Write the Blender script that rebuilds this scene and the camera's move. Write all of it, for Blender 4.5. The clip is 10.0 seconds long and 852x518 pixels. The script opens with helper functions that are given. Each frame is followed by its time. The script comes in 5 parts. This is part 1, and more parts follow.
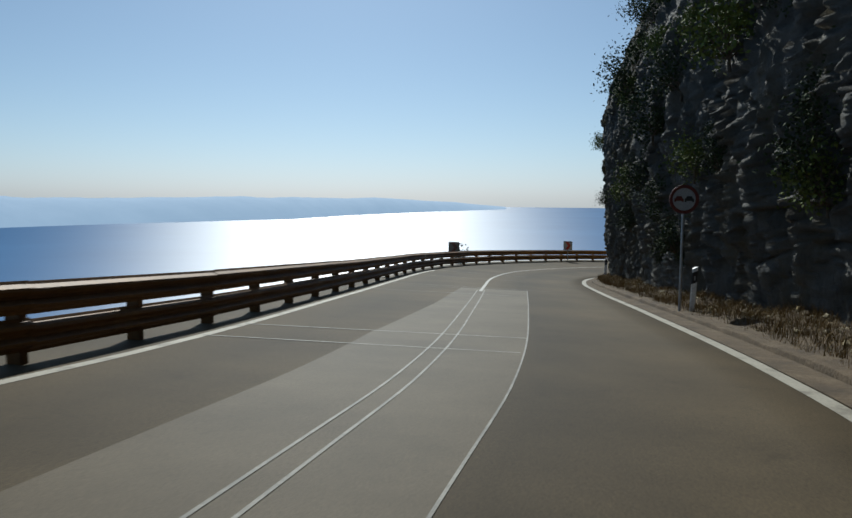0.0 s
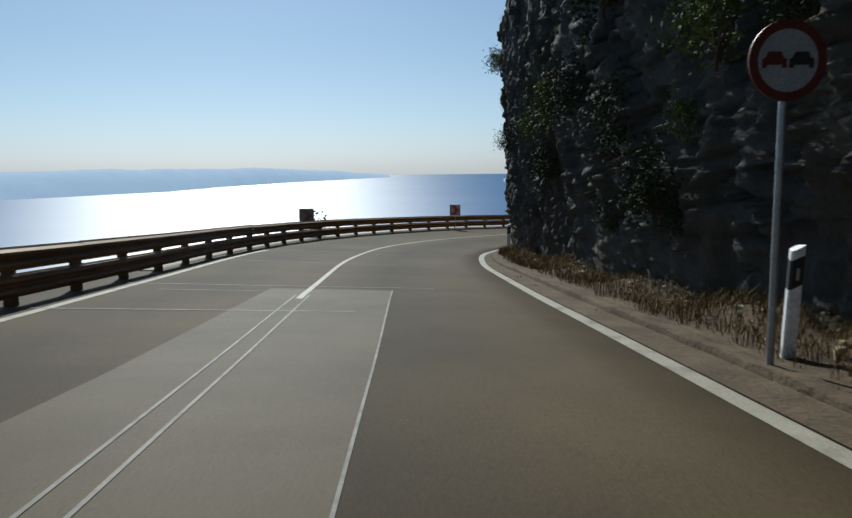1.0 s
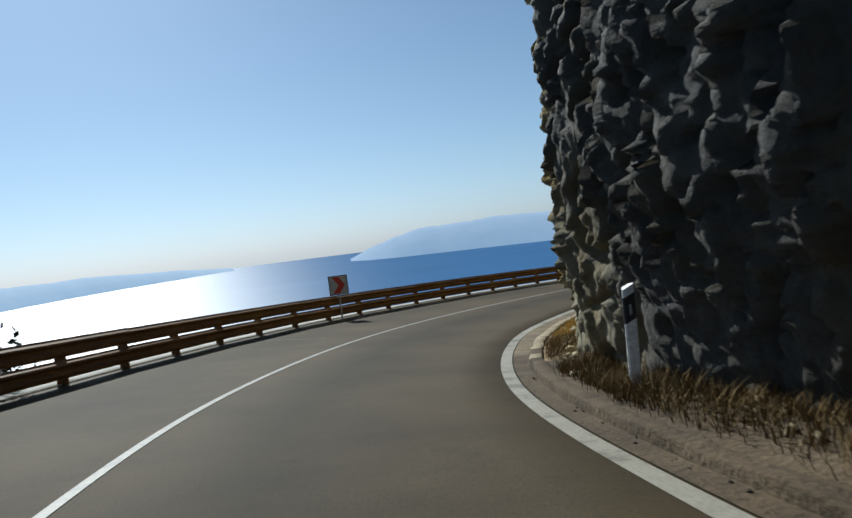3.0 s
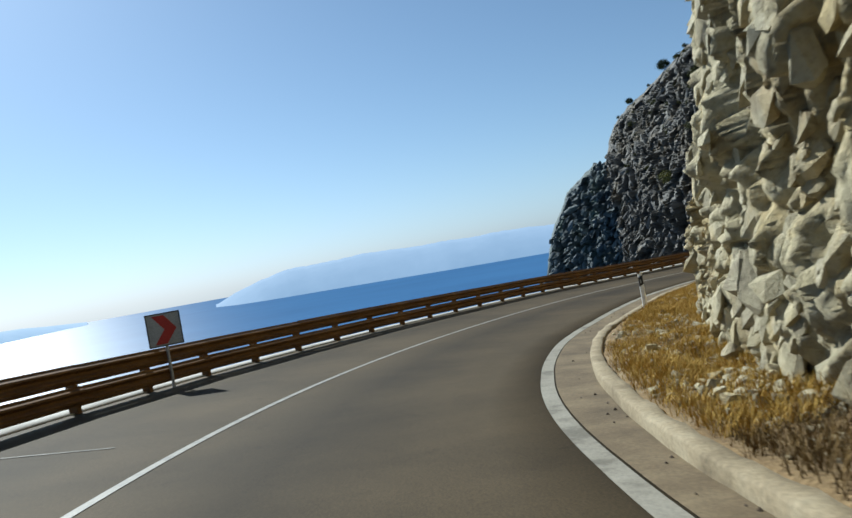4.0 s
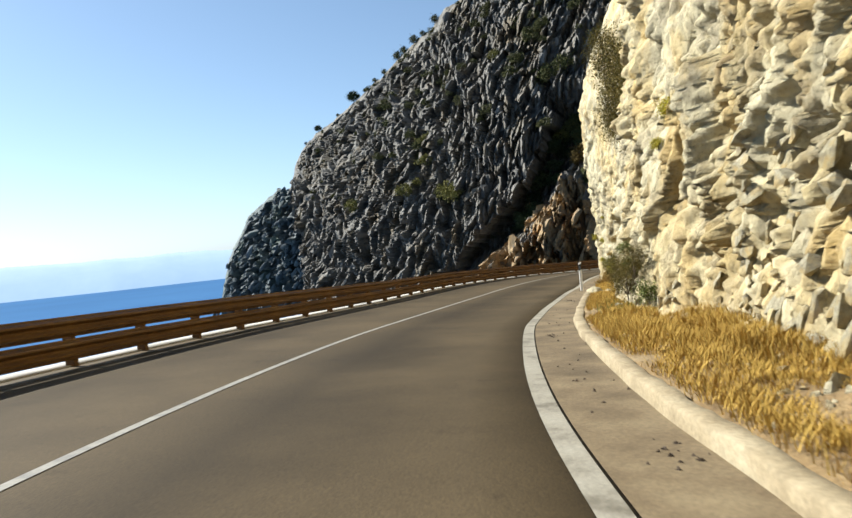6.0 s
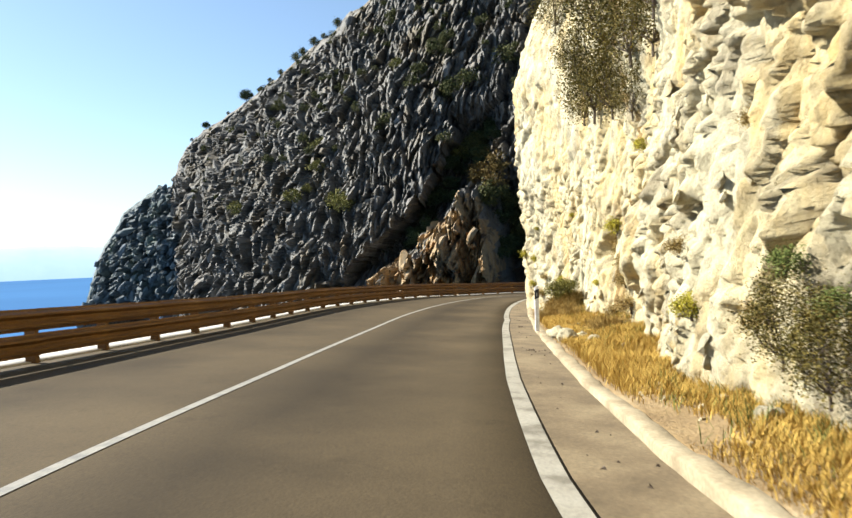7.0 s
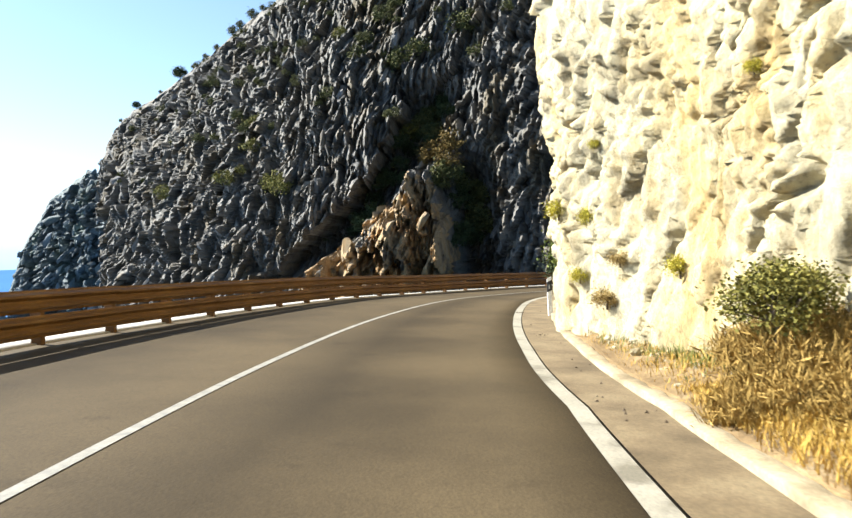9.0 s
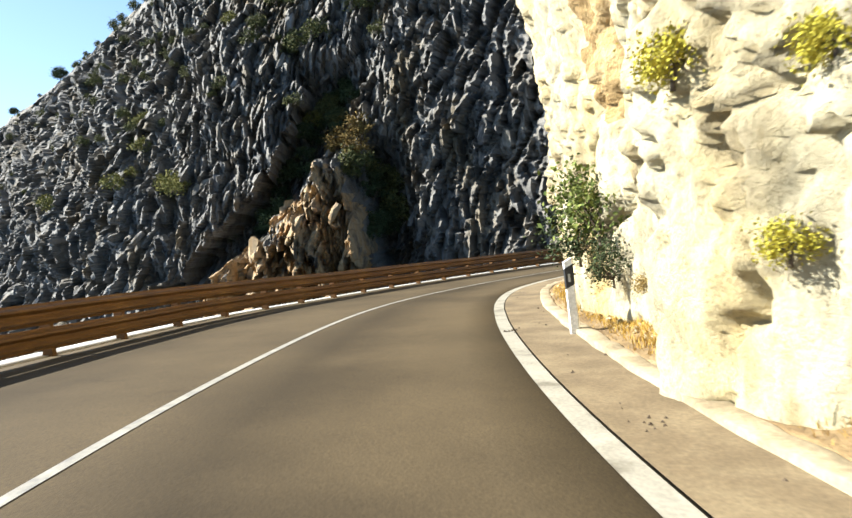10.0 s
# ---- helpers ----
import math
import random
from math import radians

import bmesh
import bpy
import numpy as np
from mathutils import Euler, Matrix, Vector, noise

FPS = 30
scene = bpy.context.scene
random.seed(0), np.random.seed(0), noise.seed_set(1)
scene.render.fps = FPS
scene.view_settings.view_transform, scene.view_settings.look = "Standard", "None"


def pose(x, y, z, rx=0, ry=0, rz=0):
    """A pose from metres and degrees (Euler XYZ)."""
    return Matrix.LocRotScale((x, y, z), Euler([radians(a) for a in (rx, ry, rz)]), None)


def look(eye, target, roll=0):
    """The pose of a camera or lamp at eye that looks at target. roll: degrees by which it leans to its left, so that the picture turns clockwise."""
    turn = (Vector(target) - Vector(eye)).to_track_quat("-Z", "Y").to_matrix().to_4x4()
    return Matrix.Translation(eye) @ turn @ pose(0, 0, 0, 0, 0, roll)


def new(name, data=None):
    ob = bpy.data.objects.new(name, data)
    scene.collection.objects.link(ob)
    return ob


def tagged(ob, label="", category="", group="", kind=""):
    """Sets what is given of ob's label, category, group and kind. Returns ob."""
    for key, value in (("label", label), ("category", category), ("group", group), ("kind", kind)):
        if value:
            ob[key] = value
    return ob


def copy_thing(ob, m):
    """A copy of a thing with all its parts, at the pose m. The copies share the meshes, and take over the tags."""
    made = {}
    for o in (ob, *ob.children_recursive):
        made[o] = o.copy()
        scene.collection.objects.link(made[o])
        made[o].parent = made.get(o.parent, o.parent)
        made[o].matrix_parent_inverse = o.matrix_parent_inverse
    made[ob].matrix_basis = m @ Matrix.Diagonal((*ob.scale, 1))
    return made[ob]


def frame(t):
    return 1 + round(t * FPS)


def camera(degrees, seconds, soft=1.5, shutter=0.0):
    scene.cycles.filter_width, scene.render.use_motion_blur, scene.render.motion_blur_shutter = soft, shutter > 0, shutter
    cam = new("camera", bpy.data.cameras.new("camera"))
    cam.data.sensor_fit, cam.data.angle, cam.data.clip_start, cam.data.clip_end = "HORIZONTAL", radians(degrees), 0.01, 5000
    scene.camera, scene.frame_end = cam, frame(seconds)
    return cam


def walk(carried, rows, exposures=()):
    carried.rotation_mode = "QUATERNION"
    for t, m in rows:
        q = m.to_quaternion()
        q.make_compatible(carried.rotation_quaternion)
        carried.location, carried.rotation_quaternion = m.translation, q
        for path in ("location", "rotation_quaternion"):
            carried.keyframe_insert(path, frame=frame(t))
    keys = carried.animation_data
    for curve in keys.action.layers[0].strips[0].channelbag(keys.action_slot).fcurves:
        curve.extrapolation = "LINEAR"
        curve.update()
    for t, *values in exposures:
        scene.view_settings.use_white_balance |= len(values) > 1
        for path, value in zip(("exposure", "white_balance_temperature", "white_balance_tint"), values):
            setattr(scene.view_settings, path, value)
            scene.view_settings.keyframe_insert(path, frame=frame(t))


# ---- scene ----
cam = camera(59.2, 10.0, soft=1.5, shutter=0.1)
PATH = [
    (0.0, pose(0.05, 0.12, 1.24, 85.27, -0.53, 0.05)),
    (0.5, pose(0.98, 5.28, 0.85, 83.64, -1.92, -4.76)),
    (1.0, pose(1.85, 10.57, 0.48, 82.87, 0.55, -8.76)),
    (1.5, pose(2.44, 15.75, 0.12, 88.29, -2.06, -8.18)),
    (2.0, pose(3.05, 20.63, -0.24, 88.08, 3.57, -11.46)),
    (2.5, pose(3.64, 25.73, -0.62, 88.83, 5.21, -16.95)),
    (2.7, pose(3.98, 27.53, -0.73, 87.98, 6.33, -18.13)),
    (3.8, pose(6.68, 37.65, -1.47, 90.05, 8.13, -29.20)),
    (4.0, pose(7.45, 39.41, -1.61, 89.58, 9.88, -30.72)),
    (4.5, pose(9.60, 43.55, -1.91, 90.45, 11.86, -36.29)),
    (5.0, pose(12.47, 47.41, -2.25, 89.32, 10.30, -46.73)),
    (5.5, pose(15.78, 50.93, -2.54, 89.79, 8.39, -50.55)),
    (5.7, pose(17.45, 52.33, -2.64, 89.15, 7.16, -52.53)),
    (6.8, pose(26.73, 58.71, -3.10, 88.21, 3.12, -61.43)),
    (7.0, pose(28.34, 59.63, -3.18, 88.90, 1.92, -63.62)),
    (7.5, pose(32.81, 61.74, -3.46, 88.33, -0.78, -65.31)),
    (8.0, pose(37.15, 63.63, -3.69, 88.47, -0.72, -67.66)),
    (8.5, pose(40.91, 65.17, -3.90, 87.55, 0.35, -69.64)),
    (9.0, pose(44.50, 66.78, -4.10, 88.12, 1.78, -67.47)),
    (9.5, pose(48.70, 68.36, -4.33, 87.47, 3.49, -69.73)),
    (10.0, pose(53.08, 70.08, -4.58, 87.06, 5.95, -73.99)),
]
walk(cam, PATH, exposures=((0.0, 0.2, 5650, 5), (2.7, 0.3, 5550, 5), (3.8, 0.62, 5450, 4), (5.0, 0.86, 5520, 5), (5.7, 1.2, 5850, 8), (7.0, 1.7, 6000, 9), (10.0, 2.1, 5850, 9)))

# ---- sky and sun ----
SUN_ELEVATION, SUN_LEFT = 38.0, 6.0          # degrees; the sun stands this far left of +y
world = bpy.data.worlds.new("sky")
scene.world = world
world.use_nodes = True
wn, wl = world.node_tree.nodes, world.node_tree.links
sky = wn.new("ShaderNodeTexSky")
sky.sky_type, sky.sun_disc = "NISHITA", False
sky.sun_elevation, sky.sun_rotation = radians(SUN_ELEVATION), radians(-SUN_LEFT)
sky.air_density, sky.dust_density, sky.ozone_density = 1.0, 0.6, 2.0
grey = wn.new("ShaderNodeRGBToBW")
wl.new(sky.outputs["Color"], grey.inputs["Color"])
pale = wn.new("ShaderNodeMix")                   # sea haze takes the colour out of the clear sky
pale.data_type, pale.blend_type = "RGBA", "MULTIPLY"
pale.inputs["Factor"].default_value = 1.0
wl.new(grey.outputs["Val"], pale.inputs["A"])
pale.inputs["B"].default_value = (0.69, 1.0, 1.33, 1)
hazy = wn.new("ShaderNodeMix")
hazy.data_type = "RGBA"
hazy.inputs["Factor"].default_value = 0.40
wl.new(sky.outputs["Color"], hazy.inputs["A"])
wl.new(pale.outputs["Result"], hazy.inputs["B"])
wl.new(hazy.outputs["Result"], wn["Background"].inputs["Color"])
wn["Background"].inputs["Strength"].default_value = 0.055
sun_data = bpy.data.lights.new("sun", "SUN")
sun_data.energy, sun_data.angle, sun_data.color = 5.0, radians(0.6), (1.0, 0.93, 0.80)
sun = new("sun", sun_data)
_e, _a = radians(SUN_ELEVATION), radians(SUN_LEFT)
TO_SUN = Vector((-math.sin(_a) * math.cos(_e), math.cos(_a) * math.cos(_e), math.sin(_e)))
sun.matrix_world = look(TO_SUN * 50, (0, 0, 0))

# ---- materials ----
def material(name, rough=0.8, metal=0.0):
    m = bpy.data.materials.new(name)
    m.use_nodes = True
    b = m.node_tree.nodes["Principled BSDF"]
    b.inputs["Roughness"].default_value, b.inputs["Metallic"].default_value = rough, metal
    return m, m.node_tree.nodes, m.node_tree.links, b


def noise_ramp(nodes, links, coord, scale, stops, detail=6.0, rough=0.6, stretch=None):
    """A noise in object space, in metres, turned into colours."""
    src = coord
    if stretch:
        mp = nodes.new("ShaderNodeMapping")
        mp.inputs["Scale"].default_value = stretch
        links.new(coord, mp.inputs["Vector"])
        src = mp.outputs["Vector"]
    n = nodes.new("ShaderNodeTexNoise")
    n.inputs["Scale"].default_value, n.inputs["Detail"].default_value, n.inputs["Roughness"].default_value = scale, detail, rough
    links.new(src, n.inputs["Vector"])
    r = nodes.new("ShaderNodeValToRGB")
    el = r.color_ramp.elements
    while len(el) < len(stops):
        el.new(0.5)
    for e, (p, c) in zip(el, stops):
        e.position, e.color = p, (*c, 1)
    links.new(n.outputs["Fac"], r.inputs["Fac"])
    return r.outputs["Color"], n.outputs["Fac"]


def mix(nodes, links, kind, fac, a, b):
    x = nodes.new("ShaderNodeMix")
    x.data_type, x.blend_type = "RGBA", kind
    for sock, v in ((x.inputs["Factor"], fac), (x.inputs["A"], a), (x.inputs["B"], b)):
        if isinstance(v, (int, float)):
            sock.default_value = v
        elif isinstance(v, tuple):
            sock.default_value = (*v, 1)
        else:
            links.new(v, sock)
    return x.outputs["Result"]


def bump(nodes, links, bsdf, height, strength, distance):
    b = nodes.new("ShaderNodeBump")
    b.inputs["Strength"].default_value, b.inputs["Distance"].default_value = strength, distance
    links.new(height, b.inputs["Height"])
    links.new(b.outputs["Normal"], bsdf.inputs["Normal"])


def grainy(name, stops, scale, rough=0.85, fine=30.0, fine_stops=((0.3, (0.75, 0.75, 0.75)), (0.7, (1.15, 1.15, 1.15))), relief=0.3, distance=0.02, stretch=None, metal=0.0, gloss=0.3):
    m, n, l, b = material(name, rough, metal)
    b.inputs["Specular IOR Level"].default_value = gloss
    co = n.new("ShaderNodeTexCoord").outputs["Object"]
    c, f = noise_ramp(n, l, co, scale, stops, stretch=stretch)
    d, g = noise_ramp(n, l, co, fine, fine_stops, detail=4.0)
    l.new(mix(n, l, "MULTIPLY", 1.0, c, d), b.inputs["Base Color"])
    if relief:
        bump(n, l, b, g, relief, distance)
    return m


def rock_material(name, base, stain, dark, scale=1.0, streaks=0.6, shade_tint=None):
    m, n, l, b = material(name, 0.9)
    co = n.new("ShaderNodeTexCoord").outputs["Object"]
    c1, f1 = noise_ramp(n, l, co, 0.9 * scale, ((0.32, dark), (0.5, base), (0.75, tuple(min(1, v * 1.18) for v in base))), detail=9)
    c2, f2 = noise_ramp(n, l, co, 0.45 * scale, ((0.49, (0, 0, 0)), (0.65, (1, 1, 1))), detail=5, stretch=(1, 1, 0.45))
    col = mix(n, l, "MIX", c2, c1, mix(n, l, "MULTIPLY", 1.0, c1, stain))
    c3, f3 = noise_ramp(n, l, co, 3.2 * scale, ((0.3, (0.55, 0.54, 0.52)), (0.5, (1, 1, 1)), (0.8, (1.1, 1.08, 1.05))), detail=8, stretch=(1, 1, 0.5))
    col = mix(n, l, "MULTIPLY", 0.9, col, c3)
    c5, f5 = noise_ramp(n, l, co, 17.0 * scale, ((0.30, (0.50, 0.48, 0.44)), (0.46, (1, 1, 1)), (0.75, (1.12, 1.12, 1.12))), detail=6, rough=0.7)
    col = mix(n, l, "MULTIPLY", 0.75, col, c5)
    c6, f6 = noise_ramp(n, l, co, 1.6 * scale, ((0.50, (1, 1, 1)), (0.60, (1.0, 0.86, 0.58)), (0.72, (0.82, 0.62, 0.32))), detail=7, stretch=(1, 1, 0.3))
    col = mix(n, l, "MULTIPLY", streaks, col, c6)
    if shade_tint:                                         # the cliff's shade put into the colour: darker, bluer rock
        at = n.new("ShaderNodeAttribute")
        at.attribute_name = "darkened"
        col = mix(n, l, "MIX", at.outputs["Fac"], col, mix(n, l, "MULTIPLY", 1.0, col, shade_tint))
    g = n.new("ShaderNodeNewGeometry")
    each = n.new("ShaderNodeValToRGB")
    while len(each.color_ramp.elements) < 4:
        each.color_ramp.elements.new(0.5)
    for e, (p, q) in zip(each.color_ramp.elements, ((0.0, (0.78, 0.76, 0.72)), (0.35, (1, 1, 1)), (0.7, (1.0, 0.97, 0.88)), (1.0, (1.14, 1.14, 1.16)))):
        e.position, e.color = p, (*q, 1)
    l.new(g.outputs["Random Per Island"], each.inputs["Fac"])
    l.new(mix(n, l, "MULTIPLY", 1.0, col, each.outputs["Color"]), b.inputs["Base Color"])
    v = n.new("ShaderNodeTexVoronoi")                # small chips, each at its own level
    v.inputs["Scale"].default_value = 7.0 * scale
    va = n.new("ShaderNodeMapping")
    va.inputs["Scale"].default_value = (1, 1, 0.55)
    l.new(co, va.inputs["Vector"])
    l.new(va.outputs["Vector"], v.inputs["Vector"])
    chip = n.new("ShaderNodeSeparateColor")
    l.new(v.outputs["Color"], chip.inputs["Color"])
    c4, f4 = noise_ramp(n, l, co, 14.0 * scale, ((0, (0, 0, 0)), (1, (1, 1, 1))), detail=7, rough=0.75)
    ma = n.new("ShaderNodeMath")
    ma.operation = "MULTIPLY_ADD"
    l.new(chip.outputs["Red"], ma.inputs[0])
    ma.inputs[1].default_value = 0.35
    l.new(f4, ma.inputs[2])
    bump(n, l, b, ma.outputs[0], 0.8, 0.07 / scale)
    return m


limestone = rock_material("limestone", (0.43, 0.385, 0.26), (0.98, 0.86, 0.60), (0.25, 0.215, 0.14), shade_tint=(0.14, 0.15, 0.20))
washed_earth = grainy("washed_earth", ((0.3, (0.20, 0.125, 0.045)), (0.55, (0.30, 0.205, 0.085)), (0.8, (0.38, 0.30, 0.17))), 2.2, rough=0.95, fine=16, relief=0.9, distance=0.05)
# distance haze mixed into the headland's rock colour as a blue tint
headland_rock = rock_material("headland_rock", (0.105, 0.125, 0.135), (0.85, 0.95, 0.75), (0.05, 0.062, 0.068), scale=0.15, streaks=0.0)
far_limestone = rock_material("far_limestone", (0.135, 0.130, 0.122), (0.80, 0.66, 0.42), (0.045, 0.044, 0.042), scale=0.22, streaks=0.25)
ochre_rock = rock_material("ochre_rock", (0.27, 0.198, 0.11), (1.0, 0.78, 0.48), (0.07, 0.055, 0.04), scale=0.35)

asphalt, n, l, b = material("asphalt", 0.78)
b.inputs["Specular IOR Level"].default_value = 0.08
co = n.new("ShaderNodeTexCoord").outputs["Object"]
c1, f1 = noise_ramp(n, l, co, 0.35, ((0.35, (0.040, 0.0300, 0.0172)), (0.65, (0.061, 0.0455, 0.0255))), detail=5)
c2, f2 = noise_ramp(n, l, co, 60.0, ((0.3, (0.7, 0.7, 0.7)), (0.7, (1.3, 1.28, 1.25))), detail=3)
at = n.new("ShaderNodeAttribute")
at.attribute_name = "across"
wr = n.new("ShaderNodeValToRGB")
while len(wr.color_ramp.elements) < 7:
    wr.color_ramp.elements.new(0.5)
for e, (p, v) in zip(wr.color_ramp.elements, ((0.0, 1.0), (0.16, 1.22), (0.30, 0.90), (0.44, 1.25), (0.58, 1.25), (0.70, 0.72), (0.86, 1.2))):
    e.position, e.color = p, (v, v, v * 0.98, 1)
wob = n.new("ShaderNodeMath")
wob.operation = "MULTIPLY_ADD"
l.new(f1, wob.inputs[0])
wob.inputs[1].default_value = 0.10
l.new(at.outputs["Fac"], wob.inputs[2])
l.new(wob.outputs[0], wr.inputs["Fac"])
col = mix(n, l, "MULTIPLY", 1.0, mix(n, l, "MULTIPLY", 1.0, c1, c2), wr.outputs["Color"])
c3, f3 = noise_ramp(n, l, co, 1.7, ((0.60, (1, 1, 1)), (0.68, (0.72, 0.72, 0.72))), detail=8, rough=0.7)
l.new(mix(n, l, "MULTIPLY", 0.7, col, c3), b.inputs["Base Color"])
bump(n, l, b, f2, 0.35, 0.006)
worn_asphalt = grainy("worn_asphalt", ((0.30, (0.060, 0.047, 0.029)), (0.5, (0.080, 0.063, 0.040)), (0.7, (0.098, 0.078, 0.050))), 0.6, rough=0.70, fine=60, relief=0.3, distance=0.006, gloss=0.09)
paint = grainy("road_paint", ((0.36, (0.17, 0.16, 0.14)), (0.48, (0.22, 0.205, 0.17)), (0.8, (0.30, 0.28, 0.235))), 6.0, rough=0.6, fine=45, relief=0.1, distance=0.004)
edge_paint = grainy("worn_edge_paint", ((0.36, (0.13, 0.115, 0.085)), (0.46, (0.22, 0.20, 0.155)), (0.8, (0.29, 0.27, 0.215))), 2.2, rough=0.7, fine=35, relief=0.1, distance=0.004)
seam = grainy("seam_filler", ((0.4, (0.085, 0.078, 0.062)), (0.6, (0.16, 0.148, 0.12))), 2.5, rough=0.7, fine=40, relief=0.1, distance=0.003)
concrete = grainy("gutter_concrete", ((0.3, (0.075, 0.053, 0.026)), (0.5, (0.125, 0.090, 0.047)), (0.75, (0.19, 0.145, 0.08))), 1.3, rough=0.9, fine=30, relief=0.3, distance=0.01)
kerb_concrete = grainy("kerb_concrete", ((0.3, (0.15, 0.115, 0.065)), (0.5, (0.25, 0.20, 0.12)), (0.75, (0.32, 0.27, 0.175))), 1.8, rough=0.9, fine=25, relief=0.4, distance=0.015)
pale_concrete = grainy("pale_concrete", ((0.3, (0.26, 0.245, 0.21)), (0.6, (0.38, 0.36, 0.315))), 1.5, rough=0.9, fine=25, relief=0.3, distance=0.01)
# earth with the cliff's shade put into its browns, for the straight
shade_soil = grainy("shade_dark_soil", ((0.3, (0.045, 0.030, 0.016)), (0.55, (0.085, 0.058, 0.030)), (0.8, (0.13, 0.095, 0.055))), 1.6, rough=0.95, fine=18, relief=0.8, distance=0.05)
soil = grainy("dry_soil", ((0.3, (0.11, 0.07, 0.03)), (0.55, (0.20, 0.135, 0.06)), (0.8, (0.28, 0.22, 0.13))), 1.2, rough=0.95, fine=18, relief=0.8, distance=0.05)
hillside = grainy("hillside_scrub", ((0.35, (0.05, 0.055, 0.03)), (0.6, (0.16, 0.14, 0.09)), (0.75, (0.30, 0.28, 0.24))), 0.25, rough=0.95, fine=2.0, relief=0.8, distance=0.4)
rust = grainy("weathered_brown_steel", ((0.3, (0.094, 0.042, 0.008)), (0.6, (0.150, 0.070, 0.013)), (0.8, (0.19, 0.10, 0.025))), 0.9, rough=0.65, fine=18, relief=0.12, distance=0.004, metal=0.1)
galvanised = grainy("galvanised_steel", ((0.3, (0.30, 0.30, 0.30)), (0.7, (0.42, 0.42, 0.42))), 6.0, rough=0.5, fine=40, relief=0.05, distance=0.002, metal=0.7)
white_plastic = grainy("white_plastic", ((0.3, (0.62, 0.61, 0.58)), (0.7, (0.78, 0.77, 0.74))), 5.0, rough=0.5, fine=30, relief=0.05, distance=0.002)
black_plastic = grainy("black_plastic", ((0.3, (0.018, 0.018, 0.018)), (0.7, (0.03, 0.03, 0.03))), 6.0, rough=0.5, fine=30, relief=0.05, distance=0.002)
red_film = grainy("red_reflective_film", ((0.3, (0.30, 0.022, 0.016)), (0.7, (0.38, 0.03, 0.022))), 5.0, rough=0.4, fine=40, relief=0.0)
white_film = grainy("white_reflective_film", ((0.3, (0.26, 0.26, 0.25)), (0.7, (0.34, 0.34, 0.33))), 5.0, rough=0.4, fine=40, relief=0.0)


def leaf_material(name, a, c):
    m, n, l, b = material(name, 0.85)
    b.inputs["Specular IOR Level"].default_value = 0.12
    g = n.new("ShaderNodeNewGeometry")
    r = n.new("ShaderNodeValToRGB")
    r.color_ramp.elements[0].color, r.color_ramp.elements[1].color = (*a, 1), (*c, 1)
    l.new(g.outputs["Random Per Island"], r.inputs["Fac"])
    l.new(r.outputs["Color"], b.inputs["Base Color"])
    return m


green_leaf = leaf_material("green_leaf", (0.055, 0.08, 0.018), (0.16, 0.18, 0.045))
yellow_leaf = leaf_material("yellow_green_leaf", (0.26, 0.235, 0.028), (0.43, 0.37, 0.045))
dry_leaf = leaf_material("dry_leaf", (0.19, 0.135, 0.05), (0.37, 0.27, 0.10))
dark_leaf = leaf_material("dark_leaf", (0.02, 0.03, 0.012), (0.06, 0.075, 0.03))
dry_grass = leaf_material("dry_grass", (0.28, 0.165, 0.032), (0.47, 0.32, 0.075))
# dry grass darkened: shade under the cliff is put into its colour
shade_grass = leaf_material("shade_brown_grass", (0.085, 0.055, 0.022), (0.20, 0.13, 0.045))
bark = grainy("bark", ((0.3, (0.07, 0.05, 0.035)), (0.7, (0.13, 0.10, 0.07))), 8.0, fine=40)

sea_mat, n, l, b = material("sea_water", 0.42)
b.inputs["Specular IOR Level"].default_value = 0.0
b.inputs["IOR"].default_value = 1.33
co = n.new("ShaderNodeTexCoord").outputs["Object"]
c1, f1 = noise_ramp(n, l, co, 0.004, ((0.3, (0.040, 0.105, 0.225)), (0.7, (0.048, 0.125, 0.26))), detail=4)
l.new(c1, b.inputs["Base Color"])
c2, f2 = noise_ramp(n, l, co, 0.12, ((0, (0, 0, 0)), (1, (1, 1, 1))), detail=8)
bump(n, l, b, f2, 0.25, 2.0)
glint = n.new("ShaderNodeBsdfGlossy")            # small steep waves that mirror the sun
glint.distribution = "BECKMANN"
glint.inputs["Roughness"].default_value = 0.50
glint.inputs["Color"].default_value = (1.0, 0.97, 0.92, 1)
water = n.new("ShaderNodeMixShader")
water.inputs["Fac"].default_value = 0.10
l.new(b.outputs["BSDF"], water.inputs[1])
l.new(glint.outputs["BSDF"], water.inputs[2])
l.new(water.outputs["Shader"], n["Material Output"].inputs["Surface"])


# distance haze painted onto far land as an even pale blue glow
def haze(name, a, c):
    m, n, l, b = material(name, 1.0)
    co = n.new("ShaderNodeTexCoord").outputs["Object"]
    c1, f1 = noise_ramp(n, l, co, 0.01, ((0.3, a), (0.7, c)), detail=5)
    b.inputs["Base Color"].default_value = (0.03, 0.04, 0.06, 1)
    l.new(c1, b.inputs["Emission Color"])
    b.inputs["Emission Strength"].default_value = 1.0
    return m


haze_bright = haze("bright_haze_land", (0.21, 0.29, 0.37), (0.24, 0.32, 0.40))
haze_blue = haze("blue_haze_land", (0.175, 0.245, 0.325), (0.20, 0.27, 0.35))

